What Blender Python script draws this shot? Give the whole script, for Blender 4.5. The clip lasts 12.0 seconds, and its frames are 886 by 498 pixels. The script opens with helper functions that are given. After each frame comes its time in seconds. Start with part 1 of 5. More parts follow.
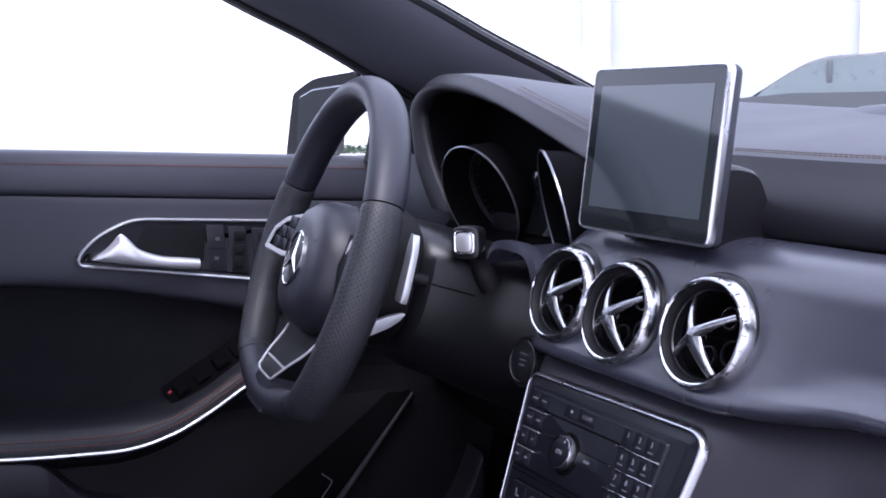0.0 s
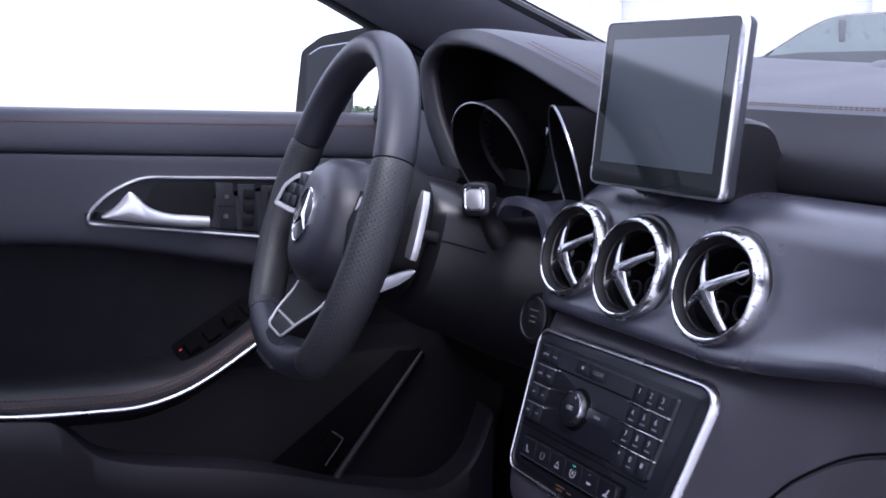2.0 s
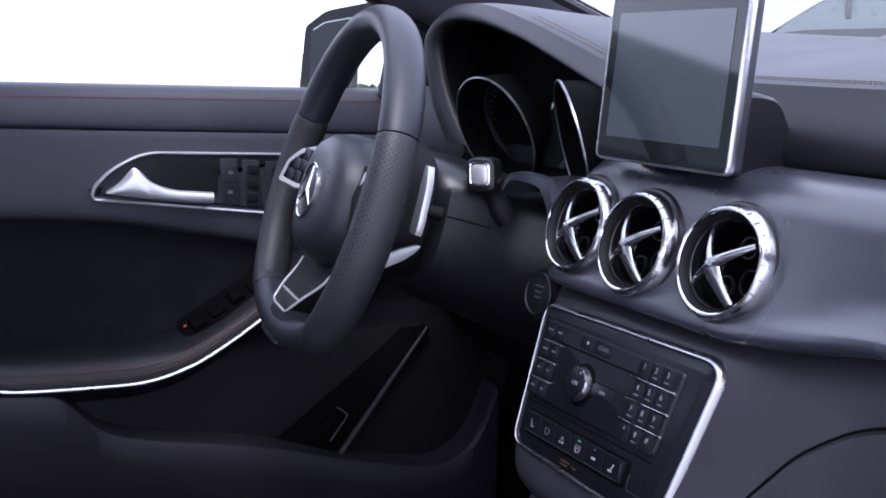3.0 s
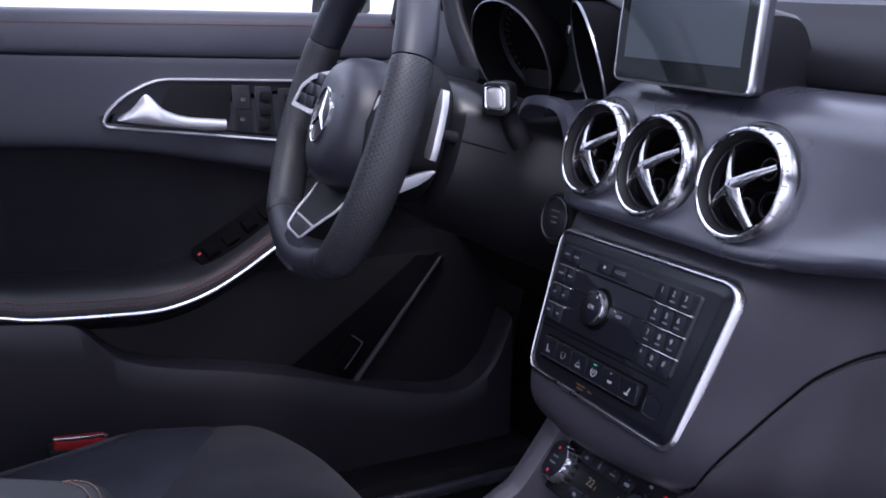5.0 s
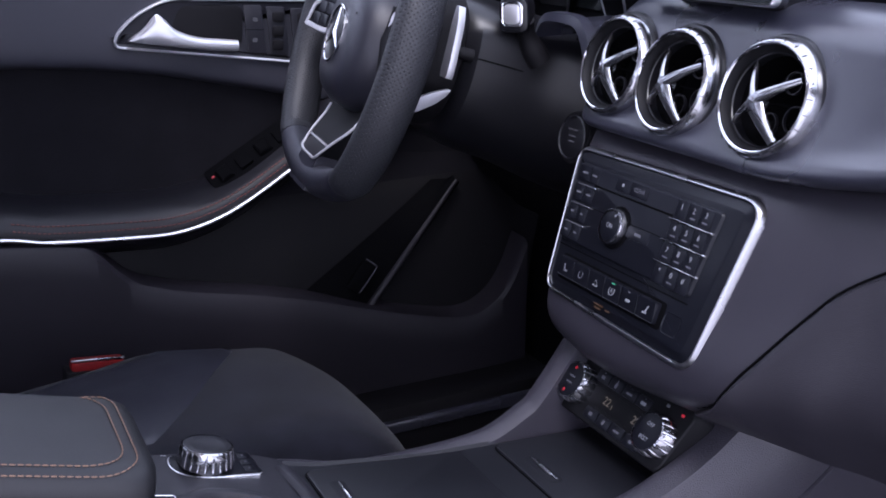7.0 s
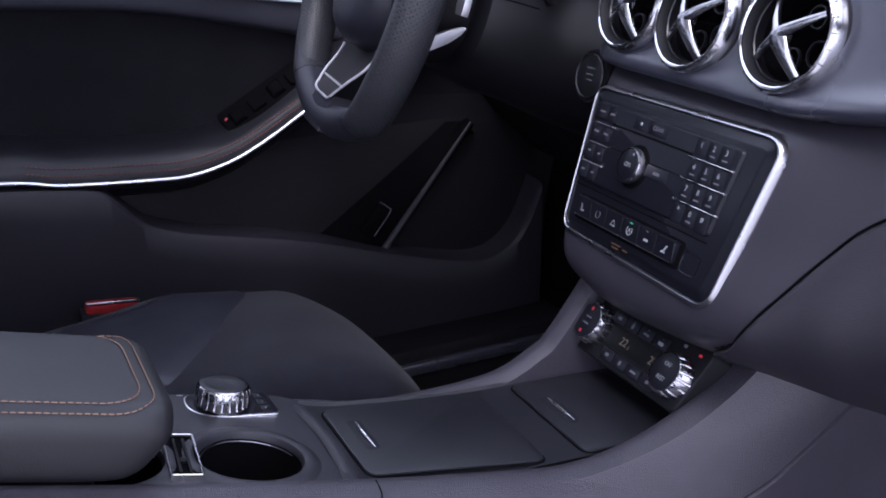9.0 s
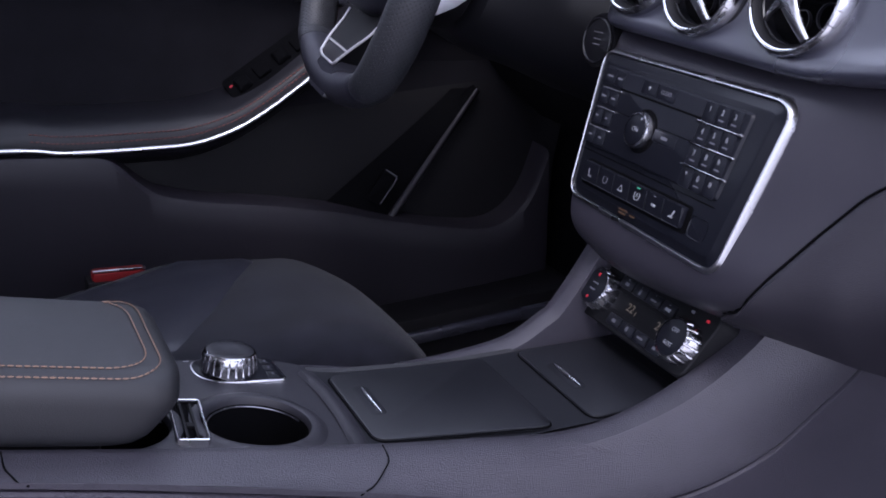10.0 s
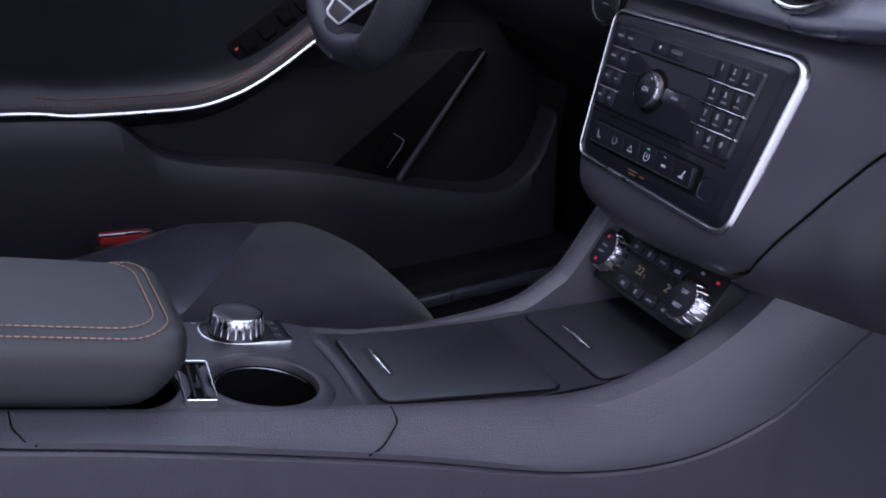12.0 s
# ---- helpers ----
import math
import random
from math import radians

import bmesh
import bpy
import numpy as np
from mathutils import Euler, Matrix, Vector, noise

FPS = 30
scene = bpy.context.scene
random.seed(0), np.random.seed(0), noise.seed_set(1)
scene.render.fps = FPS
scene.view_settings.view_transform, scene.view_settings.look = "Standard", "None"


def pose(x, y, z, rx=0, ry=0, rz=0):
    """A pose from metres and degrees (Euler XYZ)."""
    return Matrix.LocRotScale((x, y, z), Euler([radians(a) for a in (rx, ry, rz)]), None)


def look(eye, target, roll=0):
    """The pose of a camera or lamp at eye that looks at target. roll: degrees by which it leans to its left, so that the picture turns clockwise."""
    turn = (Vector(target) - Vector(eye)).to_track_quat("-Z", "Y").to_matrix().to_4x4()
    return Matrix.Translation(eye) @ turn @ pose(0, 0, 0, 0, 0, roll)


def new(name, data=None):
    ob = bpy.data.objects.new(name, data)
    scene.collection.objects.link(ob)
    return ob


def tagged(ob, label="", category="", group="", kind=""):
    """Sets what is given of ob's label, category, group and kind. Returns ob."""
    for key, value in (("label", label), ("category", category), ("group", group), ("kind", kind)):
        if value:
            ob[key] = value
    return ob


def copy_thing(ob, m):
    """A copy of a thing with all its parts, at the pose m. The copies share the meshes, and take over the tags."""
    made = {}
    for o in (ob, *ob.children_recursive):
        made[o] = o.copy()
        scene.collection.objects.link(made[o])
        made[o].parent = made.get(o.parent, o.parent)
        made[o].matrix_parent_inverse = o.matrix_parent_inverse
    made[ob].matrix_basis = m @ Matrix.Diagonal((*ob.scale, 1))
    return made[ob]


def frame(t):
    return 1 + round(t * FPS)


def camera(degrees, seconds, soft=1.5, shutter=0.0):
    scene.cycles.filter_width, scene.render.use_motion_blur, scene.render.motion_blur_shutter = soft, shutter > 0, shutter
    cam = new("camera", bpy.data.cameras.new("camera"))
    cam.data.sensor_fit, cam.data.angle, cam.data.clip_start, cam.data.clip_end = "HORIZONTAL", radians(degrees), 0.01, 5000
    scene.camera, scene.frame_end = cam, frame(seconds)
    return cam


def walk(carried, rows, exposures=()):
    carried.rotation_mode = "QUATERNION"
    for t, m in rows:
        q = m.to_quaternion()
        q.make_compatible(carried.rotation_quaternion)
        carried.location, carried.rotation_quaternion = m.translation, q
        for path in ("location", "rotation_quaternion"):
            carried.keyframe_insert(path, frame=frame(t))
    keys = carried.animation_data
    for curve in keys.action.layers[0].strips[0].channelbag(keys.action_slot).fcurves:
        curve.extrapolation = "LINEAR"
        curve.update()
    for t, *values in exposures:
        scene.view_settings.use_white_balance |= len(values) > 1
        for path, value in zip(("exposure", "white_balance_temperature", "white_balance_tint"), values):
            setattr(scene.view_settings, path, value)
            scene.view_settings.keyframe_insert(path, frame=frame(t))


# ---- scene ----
cam = camera(43.0, 12.0, soft=1.8)
ROWS = [
    (0.0, 0.7587, -0.5461, 1.0015, 82.38, 1.15, 63.07),
    (0.5, 0.7576, -0.5448, 1.0004, 82.09, 1.15, 63.23),
    (1.0, 0.7559, -0.5441, 0.9990, 81.56, 1.20, 63.36),
    (1.5, 0.7548, -0.5443, 0.9973, 80.97, 1.25, 63.45),
    (2.0, 0.7540, -0.5451, 0.9958, 80.43, 1.28, 63.52),
    (2.5, 0.7533, -0.5453, 0.9947, 79.96, 1.30, 63.62),
    (3.0, 0.7516, -0.5447, 0.9925, 79.33, 1.28, 63.74),
    (5.0, 0.7444, -0.5440, 0.9821, 76.00, 1.52, 64.35),
    (5.5, 0.7429, -0.5445, 0.9794, 75.19, 1.58, 64.49),
    (6.0, 0.7405, -0.5446, 0.9762, 74.26, 1.62, 64.62),
    (6.5, 0.7388, -0.5447, 0.9724, 73.36, 1.66, 64.78),
    (7.0, 0.7369, -0.5444, 0.9690, 72.53, 1.70, 64.97),
    (9.0, 0.7307, -0.5451, 0.9598, 69.92, 1.96, 65.55),
    (9.5, 0.7297, -0.5448, 0.9572, 69.14, 2.05, 65.71),
    (10.0, 0.7284, -0.5446, 0.9545, 68.44, 2.13, 65.81),
    (10.5, 0.7269, -0.5447, 0.9518, 67.84, 2.18, 65.88),
    (11.0, 0.7260, -0.5447, 0.9499, 67.47, 2.17, 65.96),
    (11.5, 0.7252, -0.5448, 0.9484, 67.11, 2.25, 66.02),
    (12.0, 0.7245, -0.5444, 0.9477, 66.80, 2.27, 66.11),
]
walk(cam, [(t, pose(*r)) for t, *r in ROWS], [(0.0, 0.0, 6000, 22), (12.0, 0.0, 6000, 22)])

# ---- light ----
world = bpy.data.worlds.new("sky")
scene.world = world
world.use_nodes = True
nt = world.node_tree
nt.nodes.clear()
sky = nt.nodes.new("ShaderNodeTexSky")
sky.sky_type = "NISHITA"
sky.sun_disc = False
sky.sun_elevation, sky.sun_rotation = radians(55), radians(114)
sky.dust_density = 4.0
tame = nt.nodes.new("ShaderNodeVectorMath")
tame.operation = "SCALE"
tame.inputs["Scale"].default_value = 0.05
blend = nt.nodes.new("ShaderNodeMix")
blend.data_type = "RGBA"
blend.inputs["Factor"].default_value = 0.8
blend.inputs["B"].default_value = (0.86, 0.91, 1.06, 1)
bg = nt.nodes.new("ShaderNodeBackground")
bg.inputs["Strength"].default_value = 3.35
out = nt.nodes.new("ShaderNodeOutputWorld")
nt.links.new(sky.outputs[0], tame.inputs[0])
nt.links.new(tame.outputs[0], blend.inputs["A"])
nt.links.new(blend.outputs["Result"], bg.inputs[0])
nt.links.new(bg.outputs[0], out.inputs[0])

sun_data = bpy.data.lights.new("sun", "SUN")
sun_data.energy, sun_data.angle, sun_data.color = 2.6, radians(24), (1.0, 0.97, 0.93)
sun = new("sun", sun_data)
sun.matrix_world = look((2.0, -0.9, 3.2), (0, 0, 0))


# ---- materials ----
def surface(name, base, rough=0.5, metal=0.0, grain=0.0, grain_size=900.0, vary=0.12, vary_size=9.0, spec=0.5, coat=0.0, sheen=0.0, rough_vary=0.08, deep=0.00022):
    """A surface with fine relief (grain) and large soft variation."""
    m = bpy.data.materials.new(name)
    m.use_nodes = True
    t = m.node_tree
    b = t.nodes["Principled BSDF"]
    b.inputs["Roughness"].default_value = rough
    b.inputs["Metallic"].default_value = metal
    b.inputs["Specular IOR Level"].default_value = spec
    b.inputs["Coat Weight"].default_value = coat
    b.inputs["Sheen Weight"].default_value = sheen
    tc = t.nodes.new("ShaderNodeTexCoord")
    big = t.nodes.new("ShaderNodeTexNoise")
    big.inputs["Scale"].default_value = vary_size
    big.inputs["Detail"].default_value = 5.0
    t.links.new(tc.outputs["Object"], big.inputs["Vector"])
    ramp = t.nodes.new("ShaderNodeMix")
    ramp.data_type = "RGBA"
    ramp.inputs["A"].default_value = (*[c * (1 - vary) for c in base], 1)
    ramp.inputs["B"].default_value = (*[c * (1 + vary) for c in base], 1)
    t.links.new(big.outputs["Fac"], ramp.inputs["Factor"])
    t.links.new(ramp.outputs["Result"], b.inputs["Base Color"])
    rr = t.nodes.new("ShaderNodeMapRange")
    rr.inputs["To Min"].default_value = max(0.02, rough - rough_vary)
    rr.inputs["To Max"].default_value = min(1.0, rough + rough_vary)
    t.links.new(big.outputs["Fac"], rr.inputs["Value"])
    t.links.new(rr.outputs["Result"], b.inputs["Roughness"])
    if grain:
        fine = t.nodes.new("ShaderNodeTexVoronoi")
        fine.inputs["Scale"].default_value = grain_size
        t.links.new(tc.outputs["Object"], fine.inputs["Vector"])
        bump = t.nodes.new("ShaderNodeBump")
        bump.inputs["Strength"].default_value = grain
        bump.inputs["Distance"].default_value = deep
        t.links.new(fine.outputs["Distance"], bump.inputs["Height"])
        t.links.new(bump.outputs["Normal"], b.inputs["Normal"])
    return m


def glow(name, colour, strength):
    m = bpy.data.materials.new(name)
    m.use_nodes = True
    b = m.node_tree.nodes["Principled BSDF"]
    b.inputs["Base Color"].default_value = (0.01, 0.01, 0.01, 1)
    b.inputs["Emission Color"].default_value = (*colour, 1)
    b.inputs["Emission Strength"].default_value = strength
    return m


def clear_glass(name, tint=(0.93, 0.97, 0.98), gloss=0.05):
    m = bpy.data.materials.new(name)
    m.use_nodes = True
    t = m.node_tree
    t.nodes.remove(t.nodes["Principled BSDF"])
    see = t.nodes.new("ShaderNodeBsdfTransparent")
    see.inputs["Color"].default_value = (*tint, 1)
    shine = t.nodes.new("ShaderNodeBsdfGlossy")
    shine.inputs["Roughness"].default_value = 0.02
    mix = t.nodes.new("ShaderNodeMixShader")
    mix.inputs[0].default_value = gloss
    t.links.new(see.outputs[0], mix.inputs[1])
    t.links.new(shine.outputs[0], mix.inputs[2])
    t.links.new(mix.outputs[0], t.nodes["Material Output"].inputs[0])
    return m


SOFT = surface("soft_dash_plastic", (0.0262, 0.0270, 0.0400), 0.29, grain=0.2, grain_size=1800, vary_size=6, spec=1.0)
PAD = surface("padded_dash_leatherette", (0.0235, 0.0245, 0.0345), 0.5, grain=0.4, grain_size=1500, spec=0.6)
DOORPAD = surface("padded_door_leatherette", (0.034, 0.034, 0.047), 0.5, grain=0.4, grain_size=1500, spec=0.6)
PILLAR = surface("pillar_trim_fabric", (0.048, 0.048, 0.062), 0.7, grain=0.6, grain_size=1500)
STACKMAT = surface("smooth_stack_plastic", (0.0250, 0.0228, 0.0315), 0.40, grain=0.3, grain_size=1600, vary_size=6, spec=0.65)
FRAME = surface("brushed_frame_metal", (0.42, 0.42, 0.45), 0.27, 1.0, vary=0.06)
# darker copy of the dash padding; shade below the seam put into colour
PADSHADE = surface("shaded_front_leatherette", (0.0085, 0.0080, 0.0120), 0.5, grain=0.4, grain_size=1500, spec=0.4)
LACQUER = surface("silver_lacquer", (0.50, 0.50, 0.53), 0.36, 0.35, vary=0.04)
GLOVEBOX = surface("glove_box_plastic", (0.0185, 0.0165, 0.0230), 0.5, grain=0.5, grain_size=1300, spec=0.5)
HARD = surface("grained_hard_plastic", (0.0320, 0.0292, 0.0395), 0.44, grain=1.0, grain_size=1000, spec=0.6, vary=0.22, vary_size=60, deep=0.00035)
LOWER = surface("lower_side_plastic", (0.0320, 0.0288, 0.0395), 0.48, grain=0.8, grain_size=1000, spec=0.45, vary=0.2, vary_size=50, deep=0.0004)
# base kept low, putting footwell and lower-door shade into the colour
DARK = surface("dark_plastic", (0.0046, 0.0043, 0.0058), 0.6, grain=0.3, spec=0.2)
DOORSKIN = surface("door_soft_plastic", (0.0300, 0.0300, 0.0410), 0.55, grain=0.4, grain_size=1500, spec=0.4)
MOULD = surface("moulded_door_plastic", (0.0160, 0.0140, 0.0195), 0.5, grain=0.35, grain_size=1500, spec=0.35)
TRIM = surface("smooth_black_plastic", (0.0075, 0.0072, 0.0100), 0.36, grain=0.15, grain_size=1600, spec=0.4)
BLACK = surface("black_trim", (0.006, 0.006, 0.008), 0.35)
# near-zero black; also puts the shade of wells, throats and hood into colour
VOID = surface("dull_black_and_shade", (0.0026, 0.0026, 0.0033), 0.85, spec=0.04)
DECK = surface("matt_console_plastic", (0.0200, 0.0192, 0.0255), 0.48, grain=0.5, grain_size=1300, spec=0.45)
DOORARM = surface("door_armrest_leather", (0.0078, 0.0075, 0.0108), 0.45, grain=0.5, grain_size=1100, vary_size=14, spec=0.4)
LEATHER = surface("smooth_black_leather", (0.017, 0.017, 0.0255), 0.42, grain=0.5, grain_size=1100, vary_size=14)
ARM = surface("armrest_leatherette", (0.0112, 0.0114, 0.0138), 0.5, grain=0.5, grain_size=1400)
CLOTH = surface("dark_microfibre_seat", (0.0115, 0.0115, 0.0165), 0.95, grain=0.8, grain_size=1700, vary=0.85, vary_size=24, spec=0.12, sheen=0.08)
SUEDE = surface("dark_microfibre", (0.0095, 0.0090, 0.0115), 0.95, grain=0.8, grain_size=1700, vary=0.4, vary_size=22, spec=0.10, sheen=0.02)
DULL = surface("dull_chrome", (0.28, 0.28, 0.31), 0.3, 1.0, vary=0.05)
CHROME = surface("polished_chrome", (0.86, 0.86, 0.88), 0.12, 1.0, vary=0.03)
SATIN = surface("satin_silver", (0.72, 0.72, 0.75), 0.28, 1.0, vary=0.04)
BLADE = surface("blade_silver", (0.48, 0.48, 0.51), 0.26, 1.0, vary=0.05)
INNER = surface("matt_black_bevel", (0.005, 0.005, 0.0065), 0.6, spec=0.2)
RINGMETAL = surface("satin_ring_chrome", (0.55, 0.55, 0.58), 0.2, 1.0, vary=0.05)
SILVER = surface("silver_paint", (0.62, 0.62, 0.65), 0.35, 0.7, vary=0.04)
GLOSS = surface("gloss_black_fascia", (0.006, 0.0065, 0.010), 0.3, vary=0.1, rough_vary=0.04, spec=0.22)
KEY = surface("black_button", (0.007, 0.0075, 0.0115), 0.38, spec=0.22)
PLATE = surface("grey_switch_plate", (0.014, 0.014, 0.019), 0.4, spec=0.4)
LID = surface("matt_lid", (0.0085, 0.0090, 0.0125), 0.45, vary=0.2, vary_size=14)
GLASS = surface("display_glass", (0.010, 0.012, 0.013), 0.045, vary=0.05, rough_vary=0.01, spec=0.55)
# base colour raised to carry part of the screen's bright reflection
LCD = surface("display_matrix_with_sheen", (0.040, 0.050, 0.058), 0.06, vary=0.05, rough_vary=0.01, spec=1.0)
PRINT = surface("white_print", (0.24, 0.25, 0.275), 0.5, vary=0.03)
DIM = surface("grey_print", (0.105, 0.105, 0.125), 0.5, vary=0.03)
FAINT = surface("faint_print", (0.075, 0.075, 0.085), 0.5, vary=0.03)
THREAD = surface("rust_thread", (0.105, 0.056, 0.036), 0.7, vary=0.15)
TAN = surface("tan_thread", (0.21, 0.125, 0.085), 0.7, vary=0.15)
REDTHREAD = surface("red_thread", (0.17, 0.040, 0.032), 0.7, vary=0.15)
RED = surface("red_buckle_plastic", (0.20, 0.006, 0.007), 0.5, spec=0.25)
CARPET = surface("black_carpet", (0.006, 0.006, 0.007), 1.0, grain=1.0, grain_size=700, spec=0.1)
LINER = surface("grey_headliner", (0.30, 0.30, 0.31), 0.95, grain=0.5)
ASPHALT = surface("pale_concrete", (0.50, 0.49, 0.48), 0.9, vary=0.08, vary_size=2.0)
WHITE = surface("white_cladding", (0.66, 0.66, 0.68), 0.6, vary=0.02)
PALE = surface("pale_blue_cladding", (0.50, 0.505, 0.50), 0.5, vary=0.03)
CARPAINT = surface("grey_car_paint", (0.07, 0.075, 0.08), 0.4, 0.2, coat=0.6)
CARGLASS = surface("tinted_car_glass", (0.12, 0.145, 0.145), 0.3)
LEAF = surface("far_foliage", (0.06, 0.09, 0.05), 0.9, vary=0.4)
PANE = clear_glass("window_glass")
AMBER = glow("amber_symbol", (1.0, 0.45, 0.1), 0.05)
REDLAMP = glow("red_symbol", (1.0, 0.03, 0.06), 0.42)
DIGIT = glow("display_digit", (1.0, 0.85, 0.65), 0.10)
GREEN = glow("green_symbol", (0.1, 0.9, 0.5), 0.5)


# ---- building tools ----
def thing(name, label, category, m=None, group="", kind=""):
    ob = new(name)
    ob.empty_display_size = 0.02
    if m is not None:
        ob.matrix_basis = m
    return tagged(ob, label, category, group, kind)


def part(name, bm, material, parent=None, label="", smooth=True, m=None):
    me = bpy.data.meshes.new(name)
    if isinstance(bm, bmesh.types.BMesh):
        bmesh.ops.recalc_face_normals(bm, faces=bm.faces)
        bm.to_mesh(me)
        bm.free()
    else:
        me.from_pydata(*bm)
    me.materials.append(material)
    if smooth:
        me.shade_smooth()
        me.set_sharp_from_angle(angle=radians(38))
    ob = new(name, me)
    ob.parent = parent
    if m is not None:
        ob.matrix_basis = m
    if label:
        ob["label"] = label
    return ob


def basis(o, u, v):
    """A pose with its origin at o, x along u, y near v and z out of the face."""
    u, v = Vector(u).normalized(), Vector(v)
    n = u.cross(v).normalized()
    v = n.cross(u)
    return Matrix(((u.x, v.x, n.x, o[0]), (u.y, v.y, n.y, o[1]), (u.z, v.z, n.z, o[2]), (0, 0, 0, 1)))


def spline(pts, n, closed=False):
    """n points on a Catmull-Rom curve through pts."""
    p = [Vector(q) for q in pts]
    k = len(p)
    res = []
    spans = k if closed else k - 1
    count = n if closed else n - 1
    for i in range(n):
        s = i * spans / count
        j = min(int(s), spans - 1)
        f = s - j
        if closed:
            a, b, c, d = (p[(j + e) % k] for e in (-1, 0, 1, 2))
        else:
            b, c = p[j], p[j + 1]
            a = p[j - 1] if j else b * 2 - c
            d = p[j + 2] if j + 2 < k else c * 2 - b
        res.append(0.5 * ((2 * b) + (c - a) * f + (2 * a - 5 * b + 4 * c - d) * f * f + (3 * b - a - 3 * c + d) * f ** 3))
    return res


def skin(loops, closed=True, caps=(False, False), bm=None):
    """Bridges loops of equal length."""
    bm = bm or bmesh.new()
    rings = [[bm.verts.new(v) for v in loop] for loop in loops]
    n = len(rings[0])
    for a, b in zip(rings, rings[1:]):
        for i in range(n if closed else n - 1):
            j = (i + 1) % n
            bm.faces.new((a[i], a[j], b[j], b[i]))
    if caps[0]:
        bm.faces.new(rings[0])
    if caps[1]:
        bm.faces.new(rings[-1])
    return bm


def loft(sections, nu, nv, thick=0.0):
    """A smooth sheet through control sections; with a thickness it gets a back and edges."""
    rows = [spline(s, nv) for s in sections]
    cols = [spline([r[i] for r in rows], nu) for i in range(nv)]
    grid = [[cols[i][j] for i in range(nv)] for j in range(nu)]
    bm = skin(grid, closed=False)
    if thick:
        bmesh.ops.recalc_face_normals(bm, faces=bm.faces)
        bm.normal_update()
        bmesh.ops.solidify(bm, geom=bm.faces[:], thickness=thick)
    return bm


def rounded(pts, r, n=6):
    """A polygon in 2D with rounded corners."""
    res = []
    k = len(pts)
    for i in range(k):
        a, b, c = Vector(pts[i - 1]), Vector(pts[i]), Vector(pts[(i + 1) % k])
        ri = r[i] if isinstance(r, (list, tuple)) else r
        p, q = b + (a - b).normalized() * ri, b + (c - b).normalized() * ri
        for s in range(n + 1):
            f = s / n
            res.append((p * (1 - f) + b * f) * (1 - f) + (b * (1 - f) + q * f) * f)
    return res


def rect(w, h, cx=0.0, cy=0.0):
    return [(cx - w / 2, cy - h / 2), (cx + w / 2, cy - h / 2), (cx + w / 2, cy + h / 2), (cx - w / 2, cy + h / 2)]


def shrink(loop, d):
    """Moves a closed 2D loop inwards by d (it runs counter-clockwise)."""
    k = len(loop)
    res = []
    for i in range(k):
        t = loop[(i + 1) % k] - loop[i - 1]
        t = t.normalized() if t.length > 1e-9 else Vector((1, 0))
        res.append(loop[i] + Vector((-t.y, t.x)) * d)
    return res


def lift(loop, z):
    return [Vector((p[0], p[1], z)) for p in loop]


def plate(loop, z0, z1, edge=0.001, bm=None):
    """A slab with a rounded upper edge over a 2D outline."""
    return skin([lift(loop, z0), lift(loop, z1 - edge), lift(shrink(loop, edge * 0.3), z1 - edge * 0.3), lift(shrink(loop, edge), z1)], caps=(True, True), bm=bm)


def disc(r0, r1, z0, z1, n=32, edge=0.001, bm=None, cx=0.0, cy=0.0):
    ring = lambda r, z: [Vector((cx + r * math.cos(2 * math.pi * i / n), cy + r * math.sin(2 * math.pi * i / n), z)) for i in range(n)]
    return skin([ring(r0, z0), ring(r1, z1 - edge), ring(r1 - edge * 0.3, z1 - edge * 0.3), ring(r1 - edge, z1)], caps=(True, True), bm=bm)


def turned(profile, n=48):
    """A turned ring or bowl: profile is (radius, z) pairs; closed back on itself if it repeats its first pair."""
    return skin([[Vector((r * math.cos(2 * math.pi * i / n), r * math.sin(2 * math.pi * i / n), z)) for i in range(n)] for r, z in profile])


def sweep(path, radii, n=10, closed=False, up=(0, 0, 1), flat=1.0, caps=True):
    """A tube along a path; flat scales it along the direction up."""
    k = len(path)
    loops = []
    for i in range(k):
        a = path[i - 1] if (i or closed) else path[i]
        b = path[(i + 1) % k] if (i < k - 1 or closed) else path[i]
        t = (b - a).normalized()
        s = t.cross(Vector(up))
        s = s.normalized() if s.length > 1e-6 else t.orthogonal().normalized()
        w = s.cross(t).normalized()
        r = radii[i] if isinstance(radii, (list, tuple)) else radii
        loops.append([path[i] + s * (r * math.cos(2 * math.pi * j / n)) + w * (r * flat * math.sin(2 * math.pi * j / n)) for j in range(n)])
    if closed:
        loops.append(loops[0])
        bm = skin(loops)
        bmesh.ops.remove_doubles(bm, verts=bm.verts, dist=1e-7)
        return bm
    return skin(loops, caps=(caps, caps))


def block(w, d, h, bevel=0.002, at=(0, 0, 0), segs=2):
    bm = bmesh.new()
    bmesh.ops.create_cube(bm, size=1.0, matrix=Matrix.Translation(at) @ Matrix.Diagonal((w, d, h, 1)))
    if bevel:
        bmesh.ops.bevel(bm, geom=bm.edges[:], offset=bevel, segments=segs, affect="EDGES", profile=0.5)
    return bm


